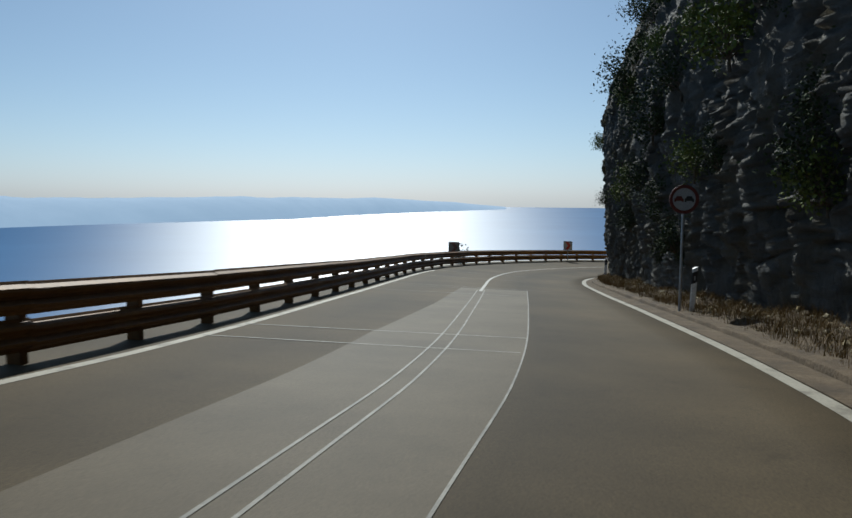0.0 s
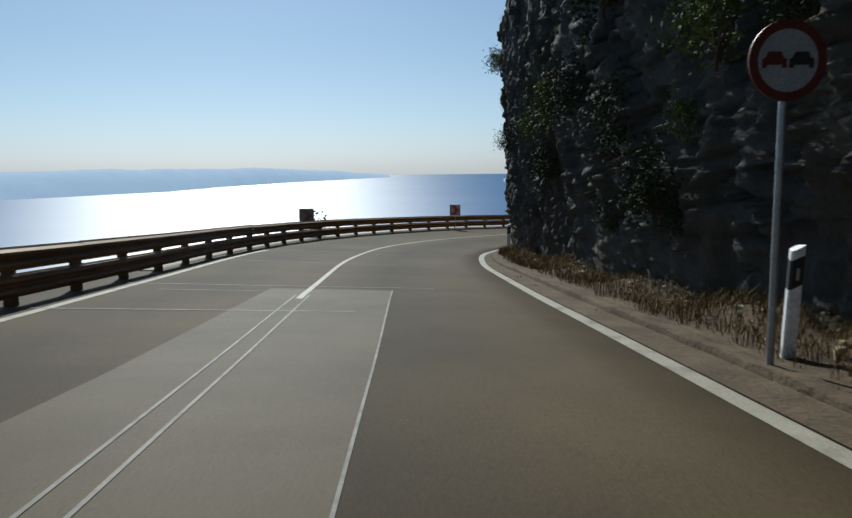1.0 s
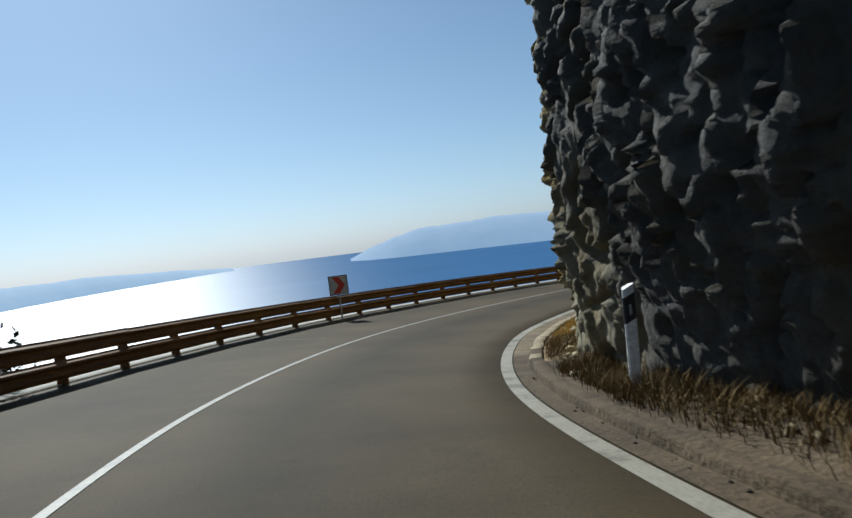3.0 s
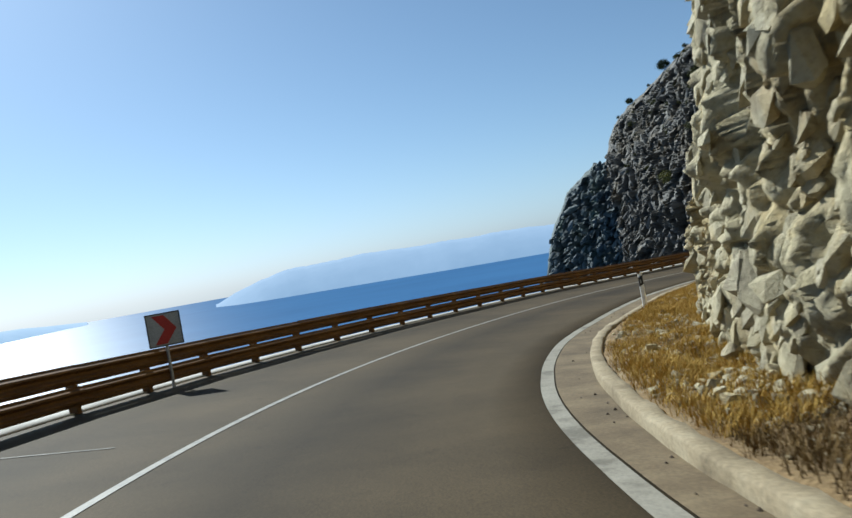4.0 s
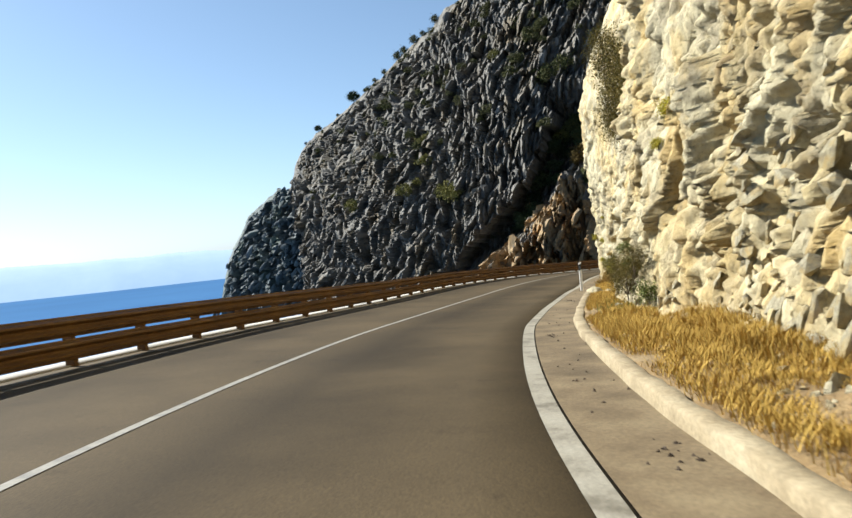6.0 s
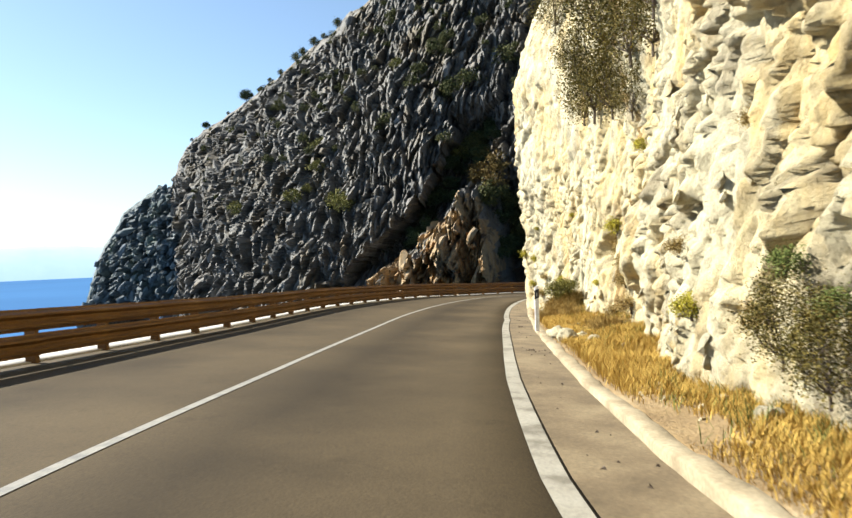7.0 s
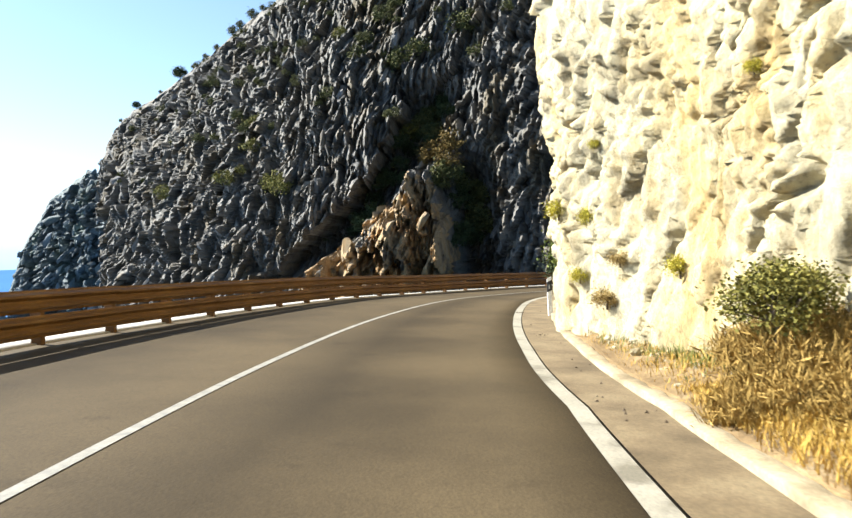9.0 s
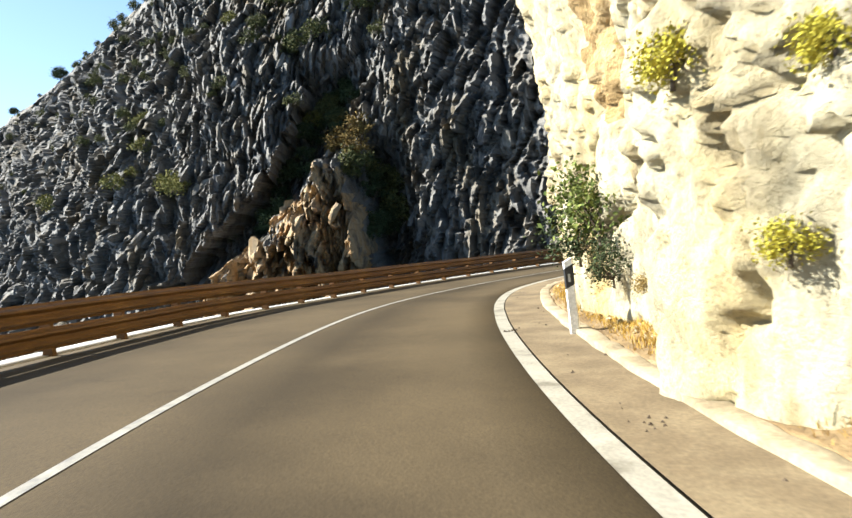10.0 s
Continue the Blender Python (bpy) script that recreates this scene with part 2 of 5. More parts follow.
# ---- the road's line: plan and height of the centre line ----
CTRL = np.array([[-7.57, -30.02, 2.15], [-1.48, 0.44, 0.02], [0.04, 8.06, -0.52], [1.02, 16.01, -1.07], [1.89, 23.9, -1.62], [3.02, 32.29, -2.17],
                 [5.12, 40.22, -2.69], [9.24, 47.85, -3.2], [14.96, 54.08, -3.65], [22.17, 59.14, -4.04], [29.46, 62.99, -4.42], [37.09, 66.26, -4.85],
                 [44.3, 69.16, -5.24], [52.17, 72.18, -5.64], [59.93, 74.35, -5.96], [67.79, 75.59, -6.3], [75.61, 75.36, -6.73], [83.16, 73.64, -7.12],
                 [90.3, 70.6, -7.45], [96.9, 66.6, -7.75]])


def spline(ctrl, per=16):
    p = np.vstack([2 * ctrl[0] - ctrl[1], ctrl, 2 * ctrl[-1] - ctrl[-2]])
    out = []
    for i in range(1, len(p) - 2):
        t = np.linspace(0, 1, per, endpoint=False)[:, None]
        a, c, d, e = p[i - 1], p[i], p[i + 1], p[i + 2]
        out.append(0.5 * (2 * c + (d - a) * t + (2 * a - 5 * c + 4 * d - e) * t ** 2 + (3 * c - a - 3 * d + e) * t ** 3))
    return np.vstack(out + [ctrl[-1:]])


LINE = spline(CTRL)
_d = np.linalg.norm(np.diff(LINE[:, :2], axis=0), axis=1)
ARC = np.concatenate([[0], np.cumsum(_d)])
ARC -= ARC[16]                                   # 0 beside the first camera
for _ in range(3):                               # ease the heading along the line
    LINE[1:-1] = (LINE[:-2] + 2 * LINE[1:-1] + LINE[2:]) / 4
_t = np.gradient(LINE[:, :2], axis=0)
_t /= np.linalg.norm(_t, axis=1)[:, None]


def table(*pairs):
    xs, ys = zip(*pairs)
    return lambda s: np.interp(s, xs, ys)


bank = table((-30, 0.01), (0, 0.01), (20, 0.03), (36, 0.053), (55, 0.063), (70, 0.041), (80, 0.047), (90, 0.044), (100, 0.06), (110, 0.032), (120, 0.005), (150, 0.0))
lane = table((-30, 3.7), (30, 3.75), (46, 3.85), (52, 3.81), (57, 3.68), (62, 3.65), (67, 3.49), (72, 3.35), (77, 3.19), (82, 3.18), (87, 3.28), (92, 3.34), (97, 3.5), (102, 3.33), (107, 3.09), (112, 2.83), (118, 2.44), (124, 2.2), (150, 2.2))
gutter = table((-30, 0.35), (28, 0.3), (35, 0.1), (42, 0.1), (50, 0.4), (58, 0.45), (66, 0.58), (82, 0.58), (90, 0.5), (100, 0.55), (150, 0.55))
wall_base = table((-30, 6.5), (10, 6.2), (19, 5.9), (26, 5.6), (33, 5.4), (37, 4.75), (40, 4.55), (43, 4.9), (47, 5.5), (52, 6.0), (57, 6.4), (61, 6.4), (67, 6.1),
                  (73, 5.8), (78, 5.1), (81, 5.0), (85, 5.6), (89, 6.2), (93, 5.7), (97, 5.9), (101, 5.4), (103.6, 4.4), (105.1, 3.95), (105.9, 4.4), (108.5, 4.5), (111, 4.0), (115, 4.0), (119, 4.6), (128, 5.4), (150, 6.5))
lean = table((-30, 0.6), (28, 0.7), (35, 0.75), (39, 0.3), (45, 0.2), (48, -0.2), (52, -1.0), (66, -1.1), (84, -0.8), (96, -0.4), (104, 0.0), (150, 0.2))


def on_road(s, o, dz=0.0):
    """Places o metres right of the centre line at arc length s, dz over the banked surface."""
    s, o = np.broadcast_arrays(np.asarray(s, float), np.asarray(o, float))
    x, y, z = (np.interp(s, ARC, LINE[:, k]) for k in range(3))
    tx, ty = np.interp(s, ARC, _t[:, 0]), np.interp(s, ARC, _t[:, 1])
    q = np.hypot(tx, ty)
    tx, ty = tx / q, ty / q
    return np.stack([x + ty * o, y - tx * o, z - bank(s) * np.clip(o, -6, 7) + dz], -1)


def heading(s):
    tx, ty = np.interp(s, ARC, _t[:, 0]), np.interp(s, ARC, _t[:, 1])
    return math.degrees(math.atan2(ty, tx))


# ---- mesh helpers ----
def mesh_of(name, verts, faces, mat, smooth=False):
    me = bpy.data.meshes.new(name)
    me.from_pydata([tuple(v) for v in verts], [], [tuple(f) for f in faces])
    me.materials.append(mat)
    me.update()
    if smooth:
        me.polygons.foreach_set("use_smooth", [True] * len(me.polygons))
    return me


def grid_mesh(name, pts, mat, smooth=False):
    """A sheet from an array of rows of points."""
    r, c = pts.shape[:2]
    idx = np.arange(r * c).reshape(r, c)
    f = np.stack([idx[:-1, :-1], idx[:-1, 1:], idx[1:, 1:], idx[1:, :-1]], -1).reshape(-1, 4)
    me = bpy.data.meshes.new(name)
    me.vertices.add(r * c)
    me.vertices.foreach_set("co", pts.reshape(-1))
    me.loops.add(f.size)
    me.loops.foreach_set("vertex_index", f.reshape(-1))
    me.polygons.add(len(f))
    me.polygons.foreach_set("loop_start", np.arange(0, f.size, 4))
    me.polygons.foreach_set("loop_total", np.full(len(f), 4))
    if smooth:
        me.polygons.foreach_set("use_smooth", np.ones(len(f), bool))
    me.update(calc_edges=True)
    me.validate()
    me.materials.append(mat)
    return me


def add_blocks(me, verts, tris):
    """Joins loose blocks to a sheet's mesh."""
    nv, nl, np_ = len(me.vertices), len(me.loops), len(me.polygons)
    me.vertices.add(len(verts))
    co = np.empty((nv + len(verts)) * 3)
    me.vertices.foreach_get("co", co)
    co[nv * 3:] = verts.reshape(-1)
    me.vertices.foreach_set("co", co)
    li = np.empty(nl + tris.size, np.int32)
    me.loops.add(tris.size)
    me.loops.foreach_get("vertex_index", li)
    li[nl:] = tris.reshape(-1) + nv
    me.loops.foreach_set("vertex_index", li)
    me.polygons.add(len(tris))
    me.polygons.foreach_set("loop_start", np.concatenate([np.arange(0, nl, 4), nl + np.arange(0, tris.size, 3)]).astype(np.int32))
    me.polygons.foreach_set("use_smooth", np.zeros(np_ + len(tris), bool))
    me.update(calc_edges=True)
    me.validate()


def chunk(seed, count=15):
    """A broken stone: the hull of points on a rounded box."""
    rg = random.Random(seed)
    bm = bmesh.new()
    for _ in range(count):
        p = Vector([rg.uniform(-1, 1) for _ in range(3)])
        q = (abs(p.x) ** 4 + abs(p.y) ** 4 + abs(p.z) ** 4) ** 0.25
        bm.verts.new(p / max(q, 0.05) * rg.uniform(0.85, 1.05))
    r = bmesh.ops.convex_hull(bm, input=bm.verts)
    bmesh.ops.delete(bm, geom=[v for v in bm.verts if not v.link_faces], context="VERTS")
    bmesh.ops.triangulate(bm, faces=bm.faces)
    bmesh.ops.recalc_face_normals(bm, faces=bm.faces)
    bm.verts.index_update()
    out = np.array([v.co[:] for v in bm.verts]), np.array([[v.index for v in f.verts] for f in bm.faces])
    bm.free()
    return out


BLOCK_SIZES = []
CHUNKS = [chunk(400 + i) for i in range(24)]


def strew_blocks(places, sideways, outward, half, seed, slant=0.35, spin=0.35, tilt=0.2, single=None, keeper=None):
    """Blocks at the places given: half sizes along, up and out; they lean like the bedding, each a little its own way."""
    rg = np.random.default_rng(seed)
    vs, fs, k = [], [], 0
    for q, (p, a, o, h) in enumerate(zip(places, sideways, outward, half)):
        pick = rg.integers(len(CHUNKS))
        t, f = CHUNKS[pick]
        u = np.cross(o, a)
        u = u if u[2] > 0 else -u
        th = slant + rg.normal(0, spin)
        a1, u1 = a * math.cos(th) + u * math.sin(th), u * math.cos(th) - a * math.sin(th)
        t1, t2 = rg.normal(0, tilt, 2)
        o1 = o + a1 * t1 + u1 * t2
        o1 /= np.linalg.norm(o1)
        a1 = np.cross(u1, o1)
        a1 /= np.linalg.norm(a1)
        u1 = np.cross(o1, a1)
        if single is not None and single[q]:         # one of the stones that stand apart
            ob = new("stone", keeper[1][pick])
            ob.parent = keeper[0]
            m = np.eye(4)
            m[:3, :3], m[:3, 3] = np.array([a1 * h[0], u1 * h[1], o1 * h[2]]).T, p
            ob.matrix_world = Matrix(m.tolist())
            continue
        vs.append(p + (t * h) @ np.array([a1, u1, o1]))
        fs.append(f + k)
        k += len(t)
    BLOCK_SIZES.append([len(v) for v in vs])
    return np.concatenate(vs), np.concatenate(fs)


def part(name, bm, mat, parent, label=""):
    me = bpy.data.meshes.new(name)
    bm.to_mesh(me)
    bm.free()
    me.materials.append(mat)
    ob = new(name, me)
    ob.parent = parent
    return tagged(ob, label)


def box(bm, lo, hi, bevel=0.0):
    vs = [bm.verts.new((x, y, z)) for x in (lo[0], hi[0]) for y in (lo[1], hi[1]) for z in (lo[2], hi[2])]
    fs = [bm.faces.new([vs[i] for i in q]) for q in ((0, 1, 3, 2), (4, 6, 7, 5), (0, 4, 5, 1), (2, 3, 7, 6), (0, 2, 6, 4), (1, 5, 7, 3))]
    if bevel:
        bmesh.ops.bevel(bm, geom=list({e for f in fs for e in f.edges}), offset=bevel, segments=2, affect="EDGES", profile=0.5)
    return bm


def tube(bm, a, c, r0, r1, seg=8):
    a, c = Vector(a), Vector(c)
    q = (c - a).to_track_quat("Z", "Y")
    rings = []
    for p, r in ((a, r0), (c, r1)):
        rings.append([bm.verts.new(p + q @ Vector((r * math.cos(2 * math.pi * i / seg), r * math.sin(2 * math.pi * i / seg), 0))) for i in range(seg)])
    for i in range(seg):
        bm.faces.new((rings[0][i], rings[0][(i + 1) % seg], rings[1][(i + 1) % seg], rings[1][i]))
    bm.faces.new(rings[0][::-1])
    bm.faces.new(rings[1])
    return bm


# ---- rock relief ----
def hashed(ix, iy, seed):
    h = (ix.astype(np.int64) * 374761393 + iy.astype(np.int64) * 668265263 + seed * 2147483647) & 0xFFFFFFFF
    h = ((h ^ (h >> 13)) * 1274126177) & 0xFFFFFFFF
    h = ((h ^ (h >> 16)) * 2246822519) & 0xFFFFFFFF
    return ((h ^ (h >> 15)) & 0xFFFFFF) / float(0xFFFFFF)


def value_noise(u, v, seed):
    iu, iv = np.floor(u), np.floor(v)
    fu, fv = u - iu, v - iv
    fu, fv = fu * fu * (3 - 2 * fu), fv * fv * (3 - 2 * fv)
    g = lambda a, c: hashed(iu + a, iv + c, seed)
    return (g(0, 0) * (1 - fu) + g(1, 0) * fu) * (1 - fv) + (g(0, 1) * (1 - fu) + g(1, 1) * fu) * fv - 0.5


def shards(u, v, size, tall, seed, slope, step=0.5, bias=0.0, groove=0.0, width=0.2, lie=1.0):
    """Broken rock in metres: each cell is a flat face that leans its own way and stands at its own depth; joints lie between them."""
    x, y = u / size, v / (size * tall)
    ix, iy = np.floor(x), np.floor(y)
    best, second, val = np.full(x.shape, 1e9), np.full(x.shape, 1e9), np.zeros(x.shape)
    for a in (-1, 0, 1):
        for c in (-1, 0, 1):
            jx, jy = ix + a, iy + c
            px, py = jx + hashed(jx, jy, seed), jy + hashed(jx, jy, seed + 1)
            d = (x - px) ** 2 + (y - py) ** 2
            h = step * (hashed(jx, jy, seed + 2) - 0.5) + 2 * slope * ((hashed(jx, jy, seed + 3) - 0.5 + bias) * (x - px) + lie * tall * (hashed(jx, jy, seed + 4) - 0.5) * (y - py))
            near = d < best
            second = np.where(near, best, np.minimum(second, d))
            best, val = np.where(near, d, best), np.where(near, h, val)
    if groove:
        val = val + groove * (1 - np.clip((np.sqrt(second) - np.sqrt(best)) / width, 0, 1))
    return size * val


def near_relief(u, v):
    """Fractured limestone: leaning faces of four sizes with joints between them, hollows in the bend, calmer slabs further on."""
    zone = lambda *p: np.interp(u, *zip(*p))
    large = zone((-20, 0.8), (30, 0.5), (36, 0.22), (44, 0.35), (50, 0.7), (68, 0.7), (80, 0.5), (92, 0.25), (134, 0.3))
    middle = zone((-20, 0.9), (30, 0.7), (38, 0.5), (44, 0.8), (50, 0.68), (68, 0.68), (74, 0.9), (84, 0.65), (94, 0.44), (134, 0.45))
    fine = zone((-20, 0.8), (38, 0.7), (44, 0.9), (50, 0.9), (68, 0.9), (74, 1.0), (86, 0.72), (92, 0.45), (101, 0.42), (134, 0.48))
    broken_up = np.clip(0.8 + 1.7 * value_noise(u / 1.7, v / 2.2, 105), 0.15, 1.5)                    # broken places between sounder ones
    face, u = u, np.interp(u, (-60, 46, 50, 68, 72, 160), (-51.6, 54.4, 57.6, 68.8, 72, 160))        # broader lumps in the bend
    a, b = u + 0.4 * value_noise(u / 1.7, v / 1.7, 101), v + 0.4 * value_noise(u / 1.9 + 7, v / 1.5, 103)
    r = large * (0.8 * value_noise(u / 5.5, v / 6.5, 3) + 0.3 * value_noise(a / 2.2, b / 2.4, 4))
    r += large * shards(a + 0.15 * b, b, 1.15, 1.7, 11, 0.42, 0.22, 0, 0.08, 0.10, 0.6)
    r += middle * shards(a + 0.25 * b, b, 0.52, 1.9, 21, 0.55, 0.20, 0, 0.14, 0.14, 0.6)
    r += fine * broken_up * shards(u + 0.25 * v, v, 0.25, 2.0, 31, 0.95, 0.22, 0, 0.22, 0.22, 0.6)
    r += fine * (0.3 + 0.7 * broken_up) * shards(u - 0.15 * v, v, 0.13, 1.9, 35, 1.2, 0.35, 0, 0.2, 0.3, 0.7)
    crack = np.abs(value_noise(a / 1.3 + 0.4 * b, b / 2.8, 51) + 0.3 * value_noise(u / 0.4, v / 0.5, 52))      # open joints, steep and winding
    r += 0.34 * np.clip(1 - crack / 0.04, 0, 1) * np.clip(3 * value_noise(u / 1.9, v / 2.3, 53) + 0.75, 0, 1)
    ledge = np.abs(value_noise(a / 3.0, b / 1.1 + 0.35 * a, 55))
    r += 0.20 * np.clip(1 - ledge / 0.035, 0, 1) * np.clip(3 * value_noise(u / 1.6, v / 1.6, 56) + 0.4, 0, 1)
    hollow = np.clip(value_noise(a / 1.1, b / 0.9, 57) - 0.26, 0, 1)
    r += large ** 3 * 2.2 * hollow
    for s0, v0, w, h, deep in ((61.4, 3.0, 1.0, 0.55, 0.55), (60.3, 2.3, 0.45, 0.8, 0.45), (91.7, 1.75, 0.8, 0.5, 0.5), (63.1, 1.3, 0.35, 0.45, 0.40), (88.0, 1.7, 1.15, 1.0, -0.42), (85.0, 2.2, 0.9, 2.4, -0.22), (104.3, 1.5, 0.9, 1.3, -0.20)):
        q = ((face - s0) / w) ** 2 + ((v - v0) / h) ** 2 + 0.9 * value_noise(u / 0.5, v / 0.5, 58)
        r += deep * np.clip(1.5 * (1 - q), 0, 1)                    # the large hollows under the brow; the grey block and slab that stand out
    return r


def earthy(u, v):
    """Where earth and roots have washed down over the rock."""
    n = 0.9 * value_noise(u / 0.9, v / 1.3, 111) + 0.5 * value_noise(u / 0.3, v / 0.35, 112)
    seam = np.abs(u - np.interp(v, (0, 1.7, 3.0, 3.7, 5.4, 7), (90.5, 90.3, 89.7, 89.1, 90.6, 92))) - 0.18
    brown = np.hypot((u - 108.8) / 0.9, (v - 3.3) / 1.3) - 0.75
    return np.minimum(seam, brown) + 0.55 * n < 0


def far_relief(u, v, k):
    """Long leaning ribs, broken across into blocks; most of them turn a face to the sunny side."""
    a = u + 2.0 * value_noise(u / 7, v / 9, 5)
    b = v + 2.6 * value_noise(u / 6, v / 7, 7)
    r = 5.0 * value_noise(u / 17, v / 30, 3) + 2.4 * value_noise(a / 6, b / 13, 4)
    r += k * shards(a + 0.36 * b, b, 4.2, 2.4, 91, 0.45, 0.4, 0.35, 0.10, 0.12)
    r += k * shards(a + 0.32 * b, b, 1.9, 2.8, 95, 0.85, 0.6, 0.55, 0.35, 0.25)
    r += k * shards(a + 0.28 * b, b, 1.0, 2.4, 97, 0.90, 0.6, 0.45, 0.30, 0.25)
    return r


# ---- sea and far land ----
SEA = -60.0
a = np.linspace(0, 2 * math.pi, 181)
rad = np.array([0, 60, 150, 300, 600, 1200, 2400, 4900.0])
tagged(new("water", grid_mesh("water", np.stack([rad[:, None] * np.sin(a) + 100, rad[:, None] * np.cos(a) + 60, np.full((8, 181), SEA)], -1), sea_mat, True)), "deep blue sea with sun glitter", "sea", kind="structure")


def far_island(name, rows, label, seed, mat):
    """Hazy land: rows of bearing to the right of +y, distance, height of the crest over the sea."""
    b0, d0, h0 = (np.array(c, float) for c in zip(*rows))
    t = np.linspace(b0[0], b0[-1], 160)
    d, h = np.interp(t, b0, d0), np.interp(t, b0, h0)
    h = np.maximum(h * (1 + 0.12 * value_noise(t * 0.5, t * 0, seed) + 0.03 * value_noise(t * 4, t * 0, seed + 1)), -3)
    out = []
    for k, (back, up) in enumerate(((0, -0.1), (60, 0.45), (160, 0.85), (260, 1.0), (420, 0.6), (600, -0.1))):
        r = d + back
        out.append(np.stack([r * np.sin(np.radians(t)), r * np.cos(np.radians(t)), SEA + h * up], -1))
    tagged(new(name, grid_mesh(name, np.array(out), mat, True)), label, "island", kind="structure")


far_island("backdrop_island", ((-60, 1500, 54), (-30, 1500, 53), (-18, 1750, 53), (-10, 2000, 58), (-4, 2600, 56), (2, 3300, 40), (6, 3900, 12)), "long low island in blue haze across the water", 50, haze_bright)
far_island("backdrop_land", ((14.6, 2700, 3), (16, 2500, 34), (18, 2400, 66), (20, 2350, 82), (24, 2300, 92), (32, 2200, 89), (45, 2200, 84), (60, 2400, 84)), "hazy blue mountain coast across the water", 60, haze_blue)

# ---- ground, road and verge ----
S = np.arange(-30, 148, 0.2)


def ribbon(name, s0, s1, o0, o1, dz, mat, label, category, step=0.5, cols=2, skirt=0.0):
    s = np.arange(s0, s1 + 1e-6, step)
    f0 = o0(s) if callable(o0) else np.full(s.shape, o0)
    f1 = o1(s) if callable(o1) else np.full(s.shape, o1)
    rows = [on_road(s, f0 + (f1 - f0) * k / (cols - 1), dz) for k in range(cols)]
    if skirt:
        rows = [rows[0] - np.array([0, 0, skirt])] + rows + [rows[-1] - np.array([0, 0, skirt])]
    return tagged(new(name, grid_mesh(name, np.array(rows), mat)), label, category, kind="structure")


RAIL = -3.44
ribbon("road", -30, 147, -4.0, lambda s: lane(s) + 0.3, 0.0, asphalt, "grey worn asphalt road bending along a cliff", "road", cols=9, skirt=0.4)
road_mesh = bpy.data.objects["road"].data
_n = len(road_mesh.vertices) // 11
road_mesh.attributes.new("across", "FLOAT", "POINT").data.foreach_set("value", np.repeat(np.array([0, *np.linspace(0, 1, 9), 1]), _n))
# seaward slope below the rail
out = []
for o, dz in ((-3.9, -0.03), (-4.2, -0.4), (-5.5, -1.9), (-9, -6.0), (-20, -16), (-55, -58), (-60, -64)):
    p = on_road(S, o, dz)
    out.append(p + np.array([0, 0, 1]) * (0.4 * abs(o) / 9 * value_noise(S / 3 + o, S * 0 + o, 5) if o < -5 else 0 * S)[:, None])
tagged(new("ground", grid_mesh("ground", np.array(out), hillside)), "steep scrubby slope falling from the road to the sea", "hillside", kind="structure")
# painted lines
ribbon("road_marking_centre", 21.5, 147, -0.048, 0.048, 0.006, paint, "worn white centre line on asphalt", "road marking")
ribbon("road_marking_left_stripe", -30, 22, -0.12, -0.092, 0.008, seam, "thin worn stripe of a double centre line", "road marking")
ribbon("road_marking_right_stripe", -30, 22, 0.092, 0.12, 0.008, seam, "thin worn stripe of a double centre line", "road marking")
PATCH_L, PATCH_R = table((-30, -1.0), (10, -1.1), (16, -0.8), (23.4, -0.65)), table((-30, 0.8), (0, 0.85), (6, 0.97), (16, 1.21), (23.4, 1.38))
ribbon("road_patch", -30, 23.4, PATCH_L, PATCH_R, 0.004, worn_asphalt, "paler repaired asphalt patch", "road patch")
ribbon("road_seam_edge", -30, 23.4, PATCH_R, lambda s: PATCH_R(s) + 0.022, 0.005, seam, "pale sealed seam along an asphalt patch", "road seam")
for k, (s0, o0, o1, w) in enumerate(((8.8, -3.0, 1.0, 0.05), (10.3, -3.0, 1.1, 0.06), (20.0, -3.2, 0.9, 0.05), (23.4, -3.2, 2.1, 0.05), (22.5, -2.4, 1.4, 0.035), (29.6, -2.4, 1.4, 0.04), (34.3, -3.0, 1.3, 0.045), (49.1, -3.2, -1.0, 0.04))):
    ribbon("road_seam_%d" % (k + 1), s0, s0 + w, o0, o1, 0.007, seam, "pale sealed seam across the asphalt", "road seam", step=w, cols=12)
ribbon("road_marking_edge", -30, 147, lambda s: lane(s) - 0.08, lambda s: lane(s) + 0.10, 0.004, edge_paint, "worn white edge line beside the gutter", "road marking")
ribbon("road_marking_sea_edge", -30, 34, -3.07, -2.93, 0.004, edge_paint, "worn white edge line beside the guard rail", "road marking")
ribbon("edge_strip", 26, 147, -3.98, RAIL - 0.08, 0.02, pale_concrete, "pale concrete strip under the outer side of the rail", "kerb", cols=3, skirt=0.2)
